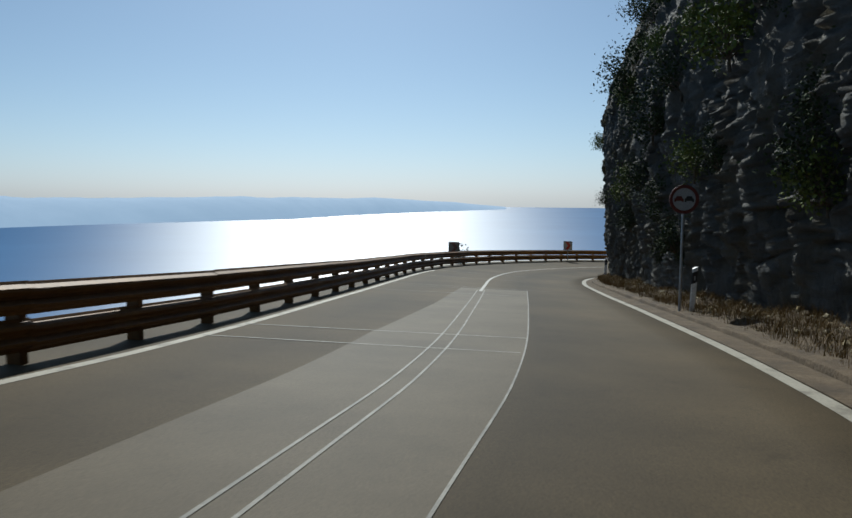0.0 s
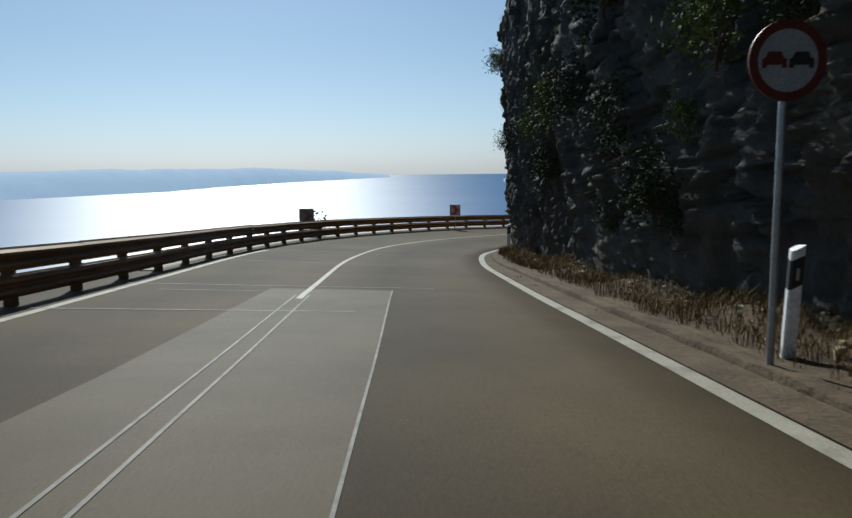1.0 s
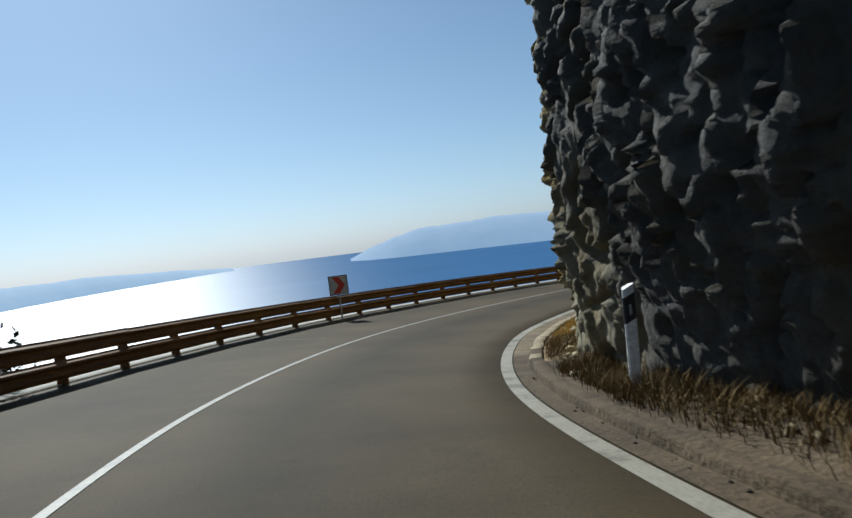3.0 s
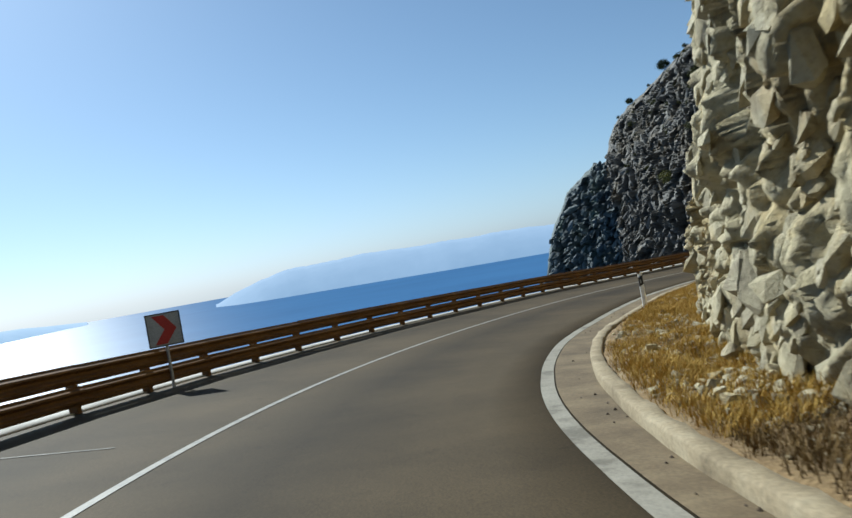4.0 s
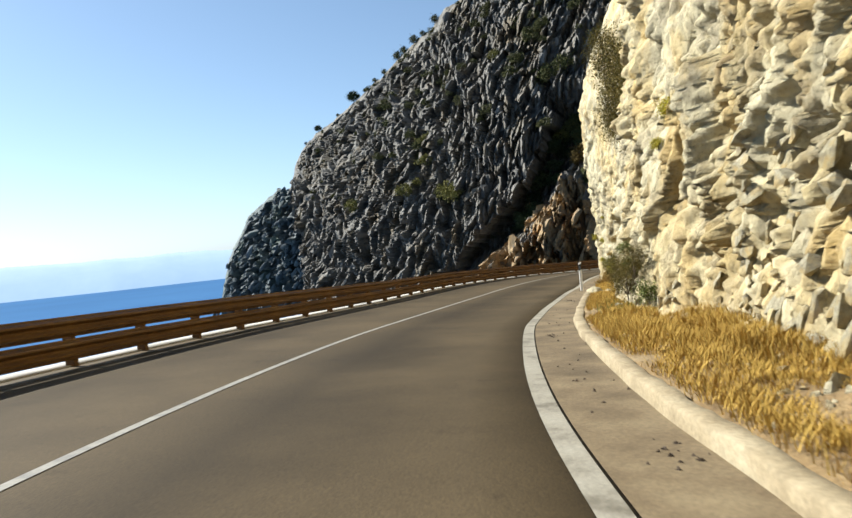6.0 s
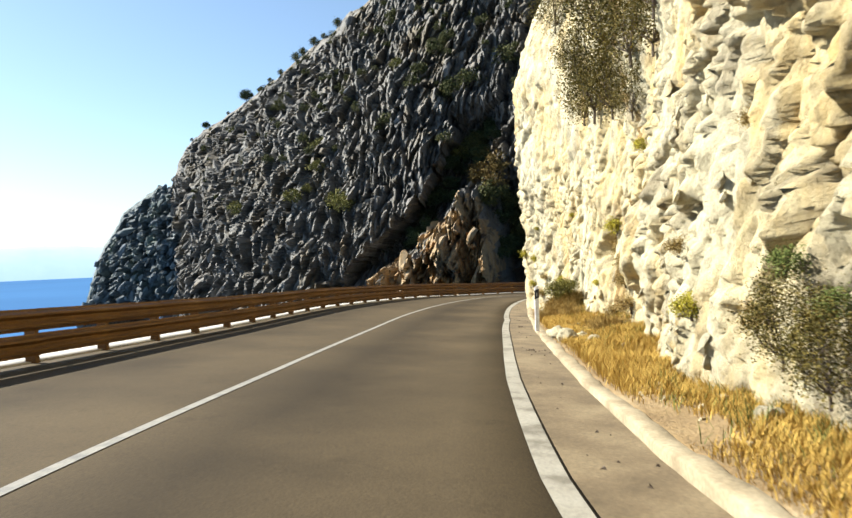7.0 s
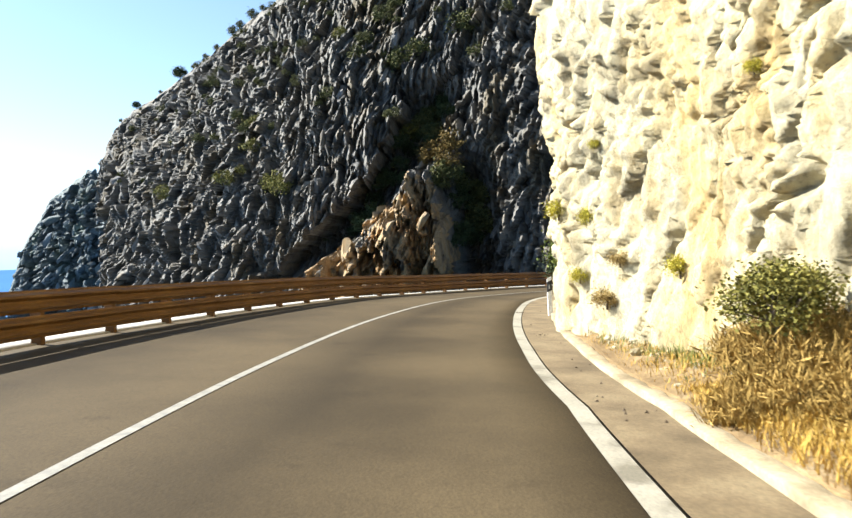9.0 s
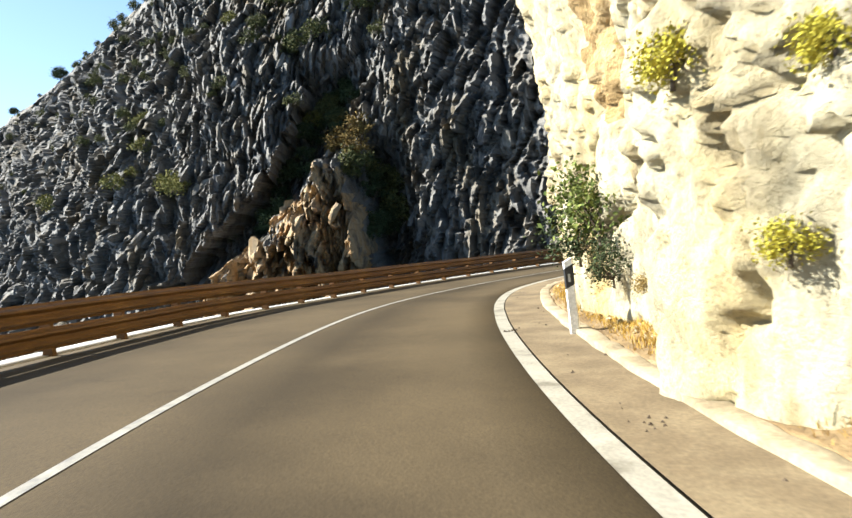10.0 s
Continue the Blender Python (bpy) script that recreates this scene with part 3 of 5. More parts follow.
# gutter, kerb, verge
ribbon("gutter", 44, 147, lambda s: lane(s) + 0.12, lambda s: lane(s) + 0.25 + gutter(s), 0.008, concrete, "pale concrete gutter strip beside the road", "gutter")
ribbon("dirt_strip", -30, 44, lambda s: lane(s) + 0.12, lambda s: lane(s) + 0.25 + gutter(s), 0.008, shade_soil, "dusty earth strip beside the edge line", "verge")
sk = S
worn = table((-30, 0.6), (31, 0.6), (42, 1.0), (70, 1.0), (78, 0.7), (100, 0.5), (150, 0.4))(sk)
out = []
for o, dz in ((0.25, -0.1), (0.252, 0.115), (0.27, 0.138), (0.43, 0.14), (0.45, 0.12), (0.47, -0.1)):
    out.append(on_road(sk, lane(sk) + gutter(sk) + o + 0.05 * value_noise(sk * 1.3, sk * 0 + o, 12), 0) + np.array([0, 0, 1]) * ((dz * worn if dz > 0 else dz) + 0.03 * value_noise(sk * 1.7, sk * 0, 9) + 0.03 * value_noise(sk * 5, sk * 0 + o * 9, 10))[:, None])
kerb_mesh = grid_mesh("kerb", np.array(out), kerb_concrete)
kerb_mesh.materials.append(shade_soil)
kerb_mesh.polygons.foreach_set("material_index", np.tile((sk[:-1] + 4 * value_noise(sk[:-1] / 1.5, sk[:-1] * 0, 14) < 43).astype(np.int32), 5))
tagged(new("kerb", kerb_mesh), "low worn concrete kerb along the verge", "kerb", kind="structure")


def verge_height(s, k):
    """Height of the verge over the road's plane, k from the kerb (0) to under the rock (1)."""
    return table((-30, 0.06), (70, 0.10), (78, 0.07), (150, 0.04))(s) + table((78, 0.42), (86, 0.72), (96, 0.72), (101, 0.42))(s) * k ** 1.5 + 0.45 * np.exp(-((s - 96.2) / 1.3) ** 2) * k ** 1.2 + (0.22 * value_noise(s / 1.1, s * 0 + k * 5, 6) + 0.07 * value_noise(s * 3, s * 0 + k * 14, 7)) * np.minimum(1, 4 * k)


SV = np.arange(-30, 147, 0.25)
out = []
for k in (-1, *np.linspace(0, 1, 24)):
    o0 = lane(SV) + gutter(SV) + 0.44
    o1 = wall_base(SV) + 1.2
    o = o0 + (o1 - o0) * max(k, 0)
    out.append(on_road(SV, o, 0) + np.array([0, 0, 1]) * (verge_height(SV, np.full(SV.shape, k)) if k >= 0 else 0 * SV - 0.2)[:, None])
verge_mesh = grid_mesh("verge", np.array(out), soil)
verge_mesh.materials.append(shade_soil)
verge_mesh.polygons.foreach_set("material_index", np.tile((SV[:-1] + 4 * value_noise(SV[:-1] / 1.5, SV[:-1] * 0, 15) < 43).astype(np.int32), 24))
tagged(new("verge", verge_mesh), "dry earth verge at the foot of the cliff", "verge", kind="structure")

# ---- the cliff beside the road ----
sw = np.concatenate([np.arange(-14, 28, 0.25), np.arange(28, 38, 0.09), np.arange(38, 104, 0.05), np.arange(104, 116, 0.07), np.arange(116, 134, 0.2)])
zw = np.concatenate([np.arange(-0.4, 4.6, 0.05), np.arange(4.6, 8, 0.08), np.arange(8, 12, 0.18), np.arange(12, 18, 0.4), np.arange(18, 30, 1.0)])
U, V = np.meshgrid(sw, zw)
up = np.clip(V - np.interp(U, (44, 50), (7.5, 9)), 0, None)
O = wall_base(U) - lean(U) * np.sin(np.clip(V, 0, 9) / 9 * math.pi / 2) + 0.30 * up + 0.025 * up ** 2
calm = np.clip((V + 0.6) / 2.0, 0.45, 1)
relief = np.clip(near_relief(U, V), -0.6, 0.9) * calm
O = O + relief + np.interp(U, (30, 36, 45, 50, 134), (0.1, 0.25, 0.25, 0.05, 0.0))
O = O - 0.4 * np.clip((V - 2.5) / 3, 0, 1) * np.interp(U, (96, 101, 112, 116), (0, 1, 1, 0))      # the brow hangs over
P = on_road(U, 0, 0)
tx, ty = np.interp(U, ARC, _t[:, 0]), np.interp(U, ARC, _t[:, 1])
droop = 0.18 * np.clip(relief, -0.8, 0.8) * np.clip(V / 0.6, 0, 1)      # what stands out hangs a little over what is below
P = np.stack([P[..., 0] + ty * O, P[..., 1] - tx * O, P[..., 2] - bank(U) * 6 + 0.3 + V + droop], -1)
back = []
for d, h in ((14, 12), (40, 26), (80, 40)):
    back.append(P[-1] + np.stack([ty[-1] * d, -tx[-1] * d, np.full(len(sw), h)], -1))
P = np.concatenate([P, np.array(back)])
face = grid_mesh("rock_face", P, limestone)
face.materials.append(washed_earth)
kind = np.zeros((len(P) - 1, len(sw) - 1), np.int32)
kind[:len(zw) - 1][earthy(U, V)[:-1, :-1]] = 1
face.polygons.foreach_set("material_index", kind.reshape(-1))
shade_tone = np.ones(P.shape[:2])                           # painted shade: dark tint along the straight, full rock colour from the bend on
shade_tone[:len(zw)] = np.clip((44.5 - U + 5.0 * value_noise(U / 2.2, V / 3.0, 113) + 2.0 * value_noise(U / 0.6, V / 0.9, 114)) / 7.0, 0, 1)
face.attributes.new("darkened", "FLOAT", "POINT").data.foreach_set("value", shade_tone.reshape(-1))
rgn = np.random.default_rng(17)
spots, side, outw, half, where = [], [], [], [], []
for s0, s1, v0, v1, per, small, big, gaps, thin, thick in ((44, 72, 0.0, 7.0, 9.0, 0.06, 0.26, 0.40, 0.35, 0.7), (70, 88, 0.0, 6.0, 1.6, 0.05, 0.18, 0.45, 0.3, 0.5),
        (46, 96, 0.0, 0.7, 9.0, 0.03, 0.16, 0.3, 0.5, 0.8)):
    m = int((s1 - s0) * (v1 - v0) * per)
    su, vv = rgn.uniform(s0, s1, m), rgn.uniform(v0, v1, m)
    keep = 1.25 * value_noise(su / 2.6 + 0.2 * vv, vv / 3.4, 41) + 0.5 * value_noise(su / 0.8, vv / 1.1, 44) + 0.5 > gaps
    size = small * (big / small) ** (rgn.random(m) ** 1.6)
    for q, v, r in zip(su[keep], vv[keep], size[keep]):
        i, j = int(np.searchsorted(zw, v)), int(np.searchsorted(sw, q))
        x0, y0 = float(np.interp(q, ARC, _t[:, 0])), float(np.interp(q, ARC, _t[:, 1]))
        z0 = math.hypot(x0, y0)
        spots.append(P[min(i, len(zw) - 1), min(j, len(sw) - 1)])
        side.append((-x0 / z0, -y0 / z0, 0.0))
        outw.append((-y0 / z0 * 0.97, x0 / z0 * 0.97, 0.24))
        half.append((r * rgn.uniform(0.55, 0.95), r * rgn.uniform(0.9, 1.5), r * rgn.uniform(thin, thick)))
        where.append((q, v, r))
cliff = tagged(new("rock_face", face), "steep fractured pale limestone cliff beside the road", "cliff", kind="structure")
stones = []
for t, f in CHUNKS:
    me = bpy.data.meshes.new("stone")
    me.from_pydata(t, [], f)
    me.materials.append(limestone)
    stones.append(me)
w = np.array(where)
apart = (w[:, 0] > 55) & (w[:, 0] < 90) & (w[:, 1] < 3.2) & (w[:, 2] > 0.10)
apart &= np.cumsum(apart) <= 280
vs, fs = strew_blocks(np.array(spots), np.array(side), np.array(outw), np.array(half), 18, slant=-0.35, spin=0.55, tilt=0.14, single=apart, keeper=(cliff, stones))
me = bpy.data.meshes.new("broken_rock")
me.from_pydata(vs, [], fs)
me.materials.append(limestone)
tagged(new("broken_rock", me), "crowded broken limestone blocks on the cliff beside the road", "rock", kind="stuff")

# ---- the cliffs across the bay, laid out in bearings from the middle of the bend ----
BEND = np.array([32.8, 61.7, -3.7])


def far_cliff(name, rows, label, k, step, relief, shape=None, spread=None, blocks=0, rock=None):
    """rows: bearing right of +y, elevation of the crest, distance of the foot and of the crest."""
    be, el, d0, d1 = (np.array(c, float) for c in zip(*rows))
    n = int(sum(np.hypot(np.diff(d0), np.radians(np.diff(be)) * d0[1:])) / step)
    t = np.linspace(0, 1, n)
    q = np.linspace(0, 1, len(be))
    sm = lambda a: np.convolve(np.pad(np.interp(t, q, a), n // 40, mode="edge"), np.ones(n // 40 * 2 + 1) / (n // 40 * 2 + 1), "valid")
    be, el, d0, d1 = sm(be), sm(el), sm(d0), sm(d1)
    way = np.stack([np.sin(np.radians(be)), np.cos(np.radians(be))], -1)
    foot, crest = BEND[:2] + way * d0[:, None], BEND[:2] + way * d1[:, None]
    zt = BEND[2] + d1 * np.tan(np.radians(el)) + 2.2 * value_noise(t * n * step / 9, t * 0, 70) + 1.2 * value_noise(t * n * step / 3, t * 0, 71)
    zb = np.full(n, -40.0)
    v = np.linspace(0, 1, int(np.median(zt - zb) * 1.15 / step))
    V, U = np.meshgrid(v, t, indexing="ij")
    bulge = V ** 2.2
    xy = foot[None] + (crest - foot)[None] * bulge[..., None]
    z = zb + (zt - zb) * V
    nx, ny = np.gradient(foot[:, 1]), -np.gradient(foot[:, 0])
    qn = np.hypot(nx, ny)
    nrm = np.stack([nx / qn, ny / qn], -1)
    nrm = np.where((np.sum(nrm * way, -1) < 0)[:, None], -nrm, nrm)
    wide = np.concatenate([[0], np.cumsum(np.radians(np.abs(np.diff(be))) * (0.6 * d0 + 0.4 * d1)[1:])])      # breadth as it turns to the bend
    away = relief * far_relief(np.broadcast_to(wide, z.shape), z, k)
    nrm = nrm + way
    nrm /= np.linalg.norm(nrm, axis=1)[:, None]
    if shape:
        away = away + shape(np.interp(U, t, be), z)
    away = away * np.clip((1 - V) * 12, 0.15, 1)
    pts = np.concatenate([xy + nrm[None] * away[..., None], z[..., None]], -1)
    cap = [pts[-1] + np.concatenate([way * a0, np.full((n, 1), b0)], -1) for a0, b0 in ((25, 2), (70, -20), (140, -90))]
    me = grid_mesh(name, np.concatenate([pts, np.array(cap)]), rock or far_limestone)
    if spread:                                       # ochre rock where the cliff has broken
        me.materials.append(ochre_rock)
        m = np.zeros((len(pts) + len(cap) - 1, n - 1), np.int32)
        m[:len(pts) - 1] = spread(np.interp(U, t, be), z)[:-1, :-1]
        me.polygons.foreach_set("material_index", m.reshape(-1))
    if blocks:
        rg = np.random.default_rng(blocks)
        i, j = rg.integers(2, len(pts) - 3, blocks), rg.integers(1, n - 2, blocks)
        if spread:                                   # the crag is broken finer
            on = np.argwhere(spread(np.interp(U, t, be), z))
            on = on[(on[:, 0] < len(pts) - 3) & (on[:, 1] < n - 2) & (on[:, 1] > 0)]
            on = on[rg.integers(0, len(on), blocks // 8)]
            i, j = np.concatenate([i[len(on):], on[:, 0]]), np.concatenate([j[len(on):], on[:, 1]])
        along = np.concatenate([np.gradient(foot, axis=0), np.zeros((n, 1))], 1)
        along /= np.linalg.norm(along, axis=1)[:, None]
        r = k * 0.45 * 3.6 ** (rg.random(blocks) ** 1.5)
        half = np.stack([r * rg.uniform(0.5, 0.9, blocks), r * rg.uniform(1.2, 2.6, blocks), r * rg.uniform(0.6, 1.1, blocks)], -1)
        vs, fs = strew_blocks(pts[i, j], -along[j], np.concatenate([-nrm[j] * 0.97, np.full((blocks, 1), 0.24)], 1), half, blocks + 1, slant=-0.38, spin=0.22)
        ochre = spread(be[j], pts[i, j, 2]) if spread else np.zeros(blocks, bool)
        before = len(me.polygons)
        idx = np.zeros(before, np.int32)
        me.polygons.foreach_get("material_index", idx)
        add_blocks(me, vs, fs)
        start = np.concatenate([[0], np.cumsum(BLOCK_SIZES[-1])])
        owner = np.searchsorted(start, fs[:, 0], side="right") - 1
        me.polygons.foreach_set("material_index", np.concatenate([idx, ochre[owner].astype(np.int32)]))
    tagged(new(name, me), label, "cliff", kind="structure")
    return pts


CRAG_TOP = table((58.6, -60), (59.3, -13), (59.9, -8.6), (61.8, -5), (63.8, 0.8), (65.0, 6.6), (66.6, 11.5), (67.4, 11), (68.2, 8), (69.3, 0), (69.9, -12), (70.4, -60))
CHUTE = table((-40, 52.0), (-20, 54.0), (-10, 56.4), (-1, 60.1), (7, 62.7), (14.7, 64.4), (27, 65.9), (34, 66.3), (60, 67.0))


def crag(be, z):
    return CRAG_TOP(be) + 3.0 * value_noise(be * 2.2, z / 9, 81) + 1.5 * value_noise(be * 6, z / 4, 82) - z


def chute_and_crag(be, z):
    """A dark chute that climbs to the right under an overhanging edge, and the crag that stands before it."""
    side = be - CHUTE(z) + 1.0 * value_noise(be * 1.1, z / 5, 83) + 0.8 * value_noise(be * 3, z / 2, 86) + 0.5 * value_noise(be * 7, z / 1.1, 90)
    chute = 15 * np.clip(side / 0.35, 0, 1) * np.clip((4.8 - side) / 2.6, 0, 1) * np.clip((z + 16) / 8, 0, 1) * np.clip((34 - z) / 8, 0, 1)
    chute = chute + 4 * np.exp(-((be - 61.5 - 0.12 * z) / 0.5) ** 2) * np.clip((z - 20) / 10, 0, 1)
    q = crag(be, z)
    block = -12 * np.clip(q / 4, 0, 1) ** 0.7 + np.clip(q / 3, 0, 1) * (1.7 * shards(be * 2.8 + 0.10 * z, z, 2.0, 4.5, 87, 1.0, 0.7, 0.5, 0.6, 0.25) + shards(be * 2.8, z, 0.8, 3.0, 88, 1.0, 0.6, 0.4, 0.4, 0.25))
    hollow = 10 * np.clip((be - 69.2) / 0.5, 0, 1) * np.clip((73.0 - be) / 2, 0, 1) * np.clip((16 - z) / 8, 0, 1)
    return chute + block + hollow


def broken(be, z):
    return (crag(be, z) > 0.3 + 2.5 * value_noise(be * 3, z / 3, 84)) & (value_noise(be * 1.1, z / 5, 85) + 0.5 * value_noise(be * 4, z / 2, 89) > 0.05 * (be - 65.5) + 0.06 - 0.05 * np.clip(crag(be, z), 0, 11))


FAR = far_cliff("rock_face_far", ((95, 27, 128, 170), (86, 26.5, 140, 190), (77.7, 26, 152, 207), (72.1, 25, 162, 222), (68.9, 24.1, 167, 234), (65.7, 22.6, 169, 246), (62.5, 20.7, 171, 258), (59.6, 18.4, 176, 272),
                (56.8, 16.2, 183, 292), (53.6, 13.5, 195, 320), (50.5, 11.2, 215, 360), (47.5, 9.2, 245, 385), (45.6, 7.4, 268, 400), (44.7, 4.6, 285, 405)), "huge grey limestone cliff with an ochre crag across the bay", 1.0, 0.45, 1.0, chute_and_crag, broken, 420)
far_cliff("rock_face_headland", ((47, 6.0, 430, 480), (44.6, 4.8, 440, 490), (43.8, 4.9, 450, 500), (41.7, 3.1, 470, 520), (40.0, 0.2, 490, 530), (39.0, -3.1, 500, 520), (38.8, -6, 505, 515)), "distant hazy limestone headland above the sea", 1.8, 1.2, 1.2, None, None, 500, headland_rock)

# ---- things ----
WALL_POINTS = P[:len(zw)]


def wall_at(s, z, out=0.0):
    """The place on the cliff beside the road at arc length s, z metres over its foot, out metres off the rock."""
    i, j = int(np.abs(zw - z).argmin()), int(np.abs(sw - s).argmin())
    p = WALL_POINTS[max(0, i - 1):i + 2, max(0, j - 2):j + 3].reshape(-1, 3).mean(0)
    h = radians(heading(s))
    return Vector((p[0] - math.sin(h) * out, p[1] + math.cos(h) * out, p[2]))


def verge_z(s, o):
    o0, o1 = lane(s) + gutter(s) + 0.44, wall_base(s) + 1.2
    k = float(np.clip((o - o0) / max(o1 - o0, 0.1), 0, 1))
    return float(on_road(s, o)[2]) + float(verge_height(np.array(float(s)), np.array(k)))


def arc_of(x, y):
    d = np.hypot(LINE[:, 0] - x, LINE[:, 1] - y)
    return float(ARC[d.argmin()])


# guard rail of two weathered beams
def beam_mesh(name, length):
    prof = ((0.0, 0.0), (0.012, 0.03), (0.075, 0.065), (0.08, 0.095), (0.02, 0.14), (0.02, 0.17), (0.08, 0.215), (0.075, 0.245), (0.012, 0.28), (0.0, 0.31))
    inner = [(y - 0.006, z) for y, z in prof][::-1]
    ring = [*prof, *inner]
    bm = bmesh.new()
    ends = [[bm.verts.new((x, -y, z)) for y, z in ring] for x in (0.0, length)]
    for i in range(len(ring)):
        j = (i + 1) % len(ring)
        bm.faces.new((ends[0][i], ends[0][j], ends[1][j], ends[1][i]))
    for e in ends:
        for i in range(len(prof) - 1):
            a0, c0 = e[i], e[i + 1]
            bm.faces.new((a0, c0, e[len(ring) - 2 - i], e[len(ring) - 1 - i]))
    bmesh.ops.recalc_face_normals(bm, faces=bm.faces)
    me = bpy.data.meshes.new(name)
    bm.to_mesh(me)
    bm.free()
    me.materials.append(rust)
    return me


def post_mesh():
    bm = bmesh.new()
    box(bm, (-0.05, 0.012, -0.5), (0.05, 0.022, 0.74), 0.002)
    box(bm, (-0.05, 0.024, -0.5), (-0.042, 0.16, 0.74), 0.002)
    box(bm, (0.042, 0.024, -0.5), (0.05, 0.16, 0.74), 0.002)
    box(bm, (-0.05, 0.162, -0.5), (-0.02, 0.168, 0.74), 0.002)
    box(bm, (0.02, 0.162, -0.5), (0.05, 0.168, 0.74), 0.002)
    me = bpy.data.meshes.new("post")
    bm.to_mesh(me)
    bm.free()
    me.materials.append(rust)
    return me


rail = tagged(new("guard_rail"), "brown weathered steel guard rail with two beams along the sea side", "guard rail")
beam, post = beam_mesh("beam", 4.06), post_mesh()
rng = random.Random(5)
_ss = np.arange(-26, 146, 0.1)
_run = np.concatenate([[0], np.cumsum(np.linalg.norm(np.diff(on_road(_ss, RAIL), axis=0), axis=1))])
for k in range(int(_run[-1] / 4.0) - 1):
    s0, s1, s2 = (float(np.interp(4.0 * q, _run, _ss)) for q in (k, k + 0.5, k + 1))
    a0, c0 = on_road(s0, RAIL), on_road(s2, RAIL)
    d = c0 - a0
    yaw = math.degrees(math.atan2(d[1], d[0]))
    dip = -math.degrees(math.atan2(d[2], math.hypot(d[0], d[1])))
    for name, h in (("upper_beam", 0.465), ("lower_beam", 0.115)):
        ob = new(name, beam)
        ob.parent = rail
        ob.matrix_world = pose(a0[0], a0[1], a0[2] + h + rng.uniform(-0.008, 0.008), rng.uniform(-1.5, 1.5), dip, yaw)
    for m in (s0, s1):
        p = on_road(m, RAIL)
        ob = new("post", post)
        ob.parent = rail
        ob.matrix_world = pose(p[0], p[1], p[2], rng.uniform(-1, 1), rng.uniform(-1, 1), heading(m))


# delineator posts
def delineator(x, y, z, lean_x=0.0, lean_y=0.0, red=False, height=1.0, size=1.0, label="white plastic delineator post with a black band on the verge"):
    root = tagged(new("delineator_post"), label, "road post", "delineator posts along the verge")
    s = arc_of(x, y)
    def prism(h0, h1, grow, cut0=0.0, cut1=0.0):
        bm = bmesh.new()
        sec = [(-0.06, -0.035), (-0.045, -0.055), (0.045, -0.055), (0.06, -0.035), (0.035, 0.05), (0.0, 0.06), (-0.035, 0.05)]
        rings = []
        for h, cut in ((h0, cut0), (h1, cut1)):
            rings.append([bm.verts.new((px * (1 + grow), py * (1 + grow), h + cut * px)) for px, py in sec])
        m = len(sec)
        for i in range(m):
            bm.faces.new((rings[0][i], rings[0][(i + 1) % m], rings[1][(i + 1) % m], rings[1][i]))
        bm.faces.new(rings[0][::-1])
        bm.faces.new(rings[1])
        return bm
    part("body", prism(-0.35, height, 0.0, 0, 0.5), white_plastic, root)
    band = part("band", prism(height - 0.33, height - 0.08, 0.03, 0.5, 0.5), black_plastic, root, "slanted black band")
    bm = box(bmesh.new(), (-0.014, -0.0615, height - 0.27), (0.014, -0.0575, height - 0.17), 0.002)
    part("reflector", bm, red_film if red else white_film, band, "red reflector" if red else "pale reflector")
    root.matrix_world = pose(x, y, z, lean_x, lean_y, heading(s) - 90) @ Matrix.Diagonal((size, size, size, 1))
    return root


delineator(8.75, 36.3, -2.62, 1, 1)
delineator(22.46, 53.82, -3.87, 0, 0, height=0.76, label="white plastic delineator post with a black band in dry grass")
delineator(44.07, 64.78, -4.87, 0, 0.5, height=0.87, size=0.8, label="white plastic delineator post beside a pale boulder")
delineator(62.4, 71.0, -5.98, 0, -1, height=0.74, label="white plastic delineator post under a dark shrub")
p = on_road(16.6, 4.75)
delineator(p[0], p[1], p[2] + 0.02, 1, 2, label="dim white delineator post below the round sign")


# chevron boards behind the rail
def chevron_sign(x, y, top, turn, label, tilt, face=None, arrow=None):
    root = tagged(new("chevron_sign"), label, "road sign", "chevron boards along the rail")
    w = 0.31
    panel = part("panel", box(bmesh.new(), (-w, 0, -2 * w), (w, 0.025, 0), 0.006), face or white_film, root)
    bm = bmesh.new()
    prof = ((-0.20, -0.04), (0.02, -0.04), (0.22, -0.31), (0.02, -0.58), (-0.20, -0.58), (0.0, -0.31))
    lo = [bm.verts.new((px, -0.004, pz)) for px, pz in prof]
    hi = [bm.verts.new((px, 0.002, pz)) for px, pz in prof]
    bm.faces.new(lo)
    bm.faces.new(hi[::-1])
    for i in range(6):
        bm.faces.new((lo[i], hi[i], hi[(i + 1) % 6], lo[(i + 1) % 6]))
    part("chevron", bm, arrow or red_film, panel, "faded red arrow")
    part("rim", box(box(box(box(bmesh.new(), (-w - 0.004, -0.006, -2 * w - 0.004), (-w + 0.018, 0.03, 0.004)), (w - 0.018, -0.006, -2 * w - 0.004), (w + 0.004, 0.03, 0.004)),
        (-w + 0.018, -0.006, -0.018), (w - 0.018, 0.03, 0.004)), (-w + 0.018, -0.006, -2 * w - 0.004), (w - 0.018, 0.03, -2 * w + 0.018)), black_plastic, panel, "thin dark rim")
    part("pole", tube(bmesh.new(), (0, 0.055, -2.0), (0, 0.055, -0.05), 0.03, 0.03, 10), galvanised, root)
    root.matrix_world = pose(x, y, top, tilt, 0, turn)
    return root


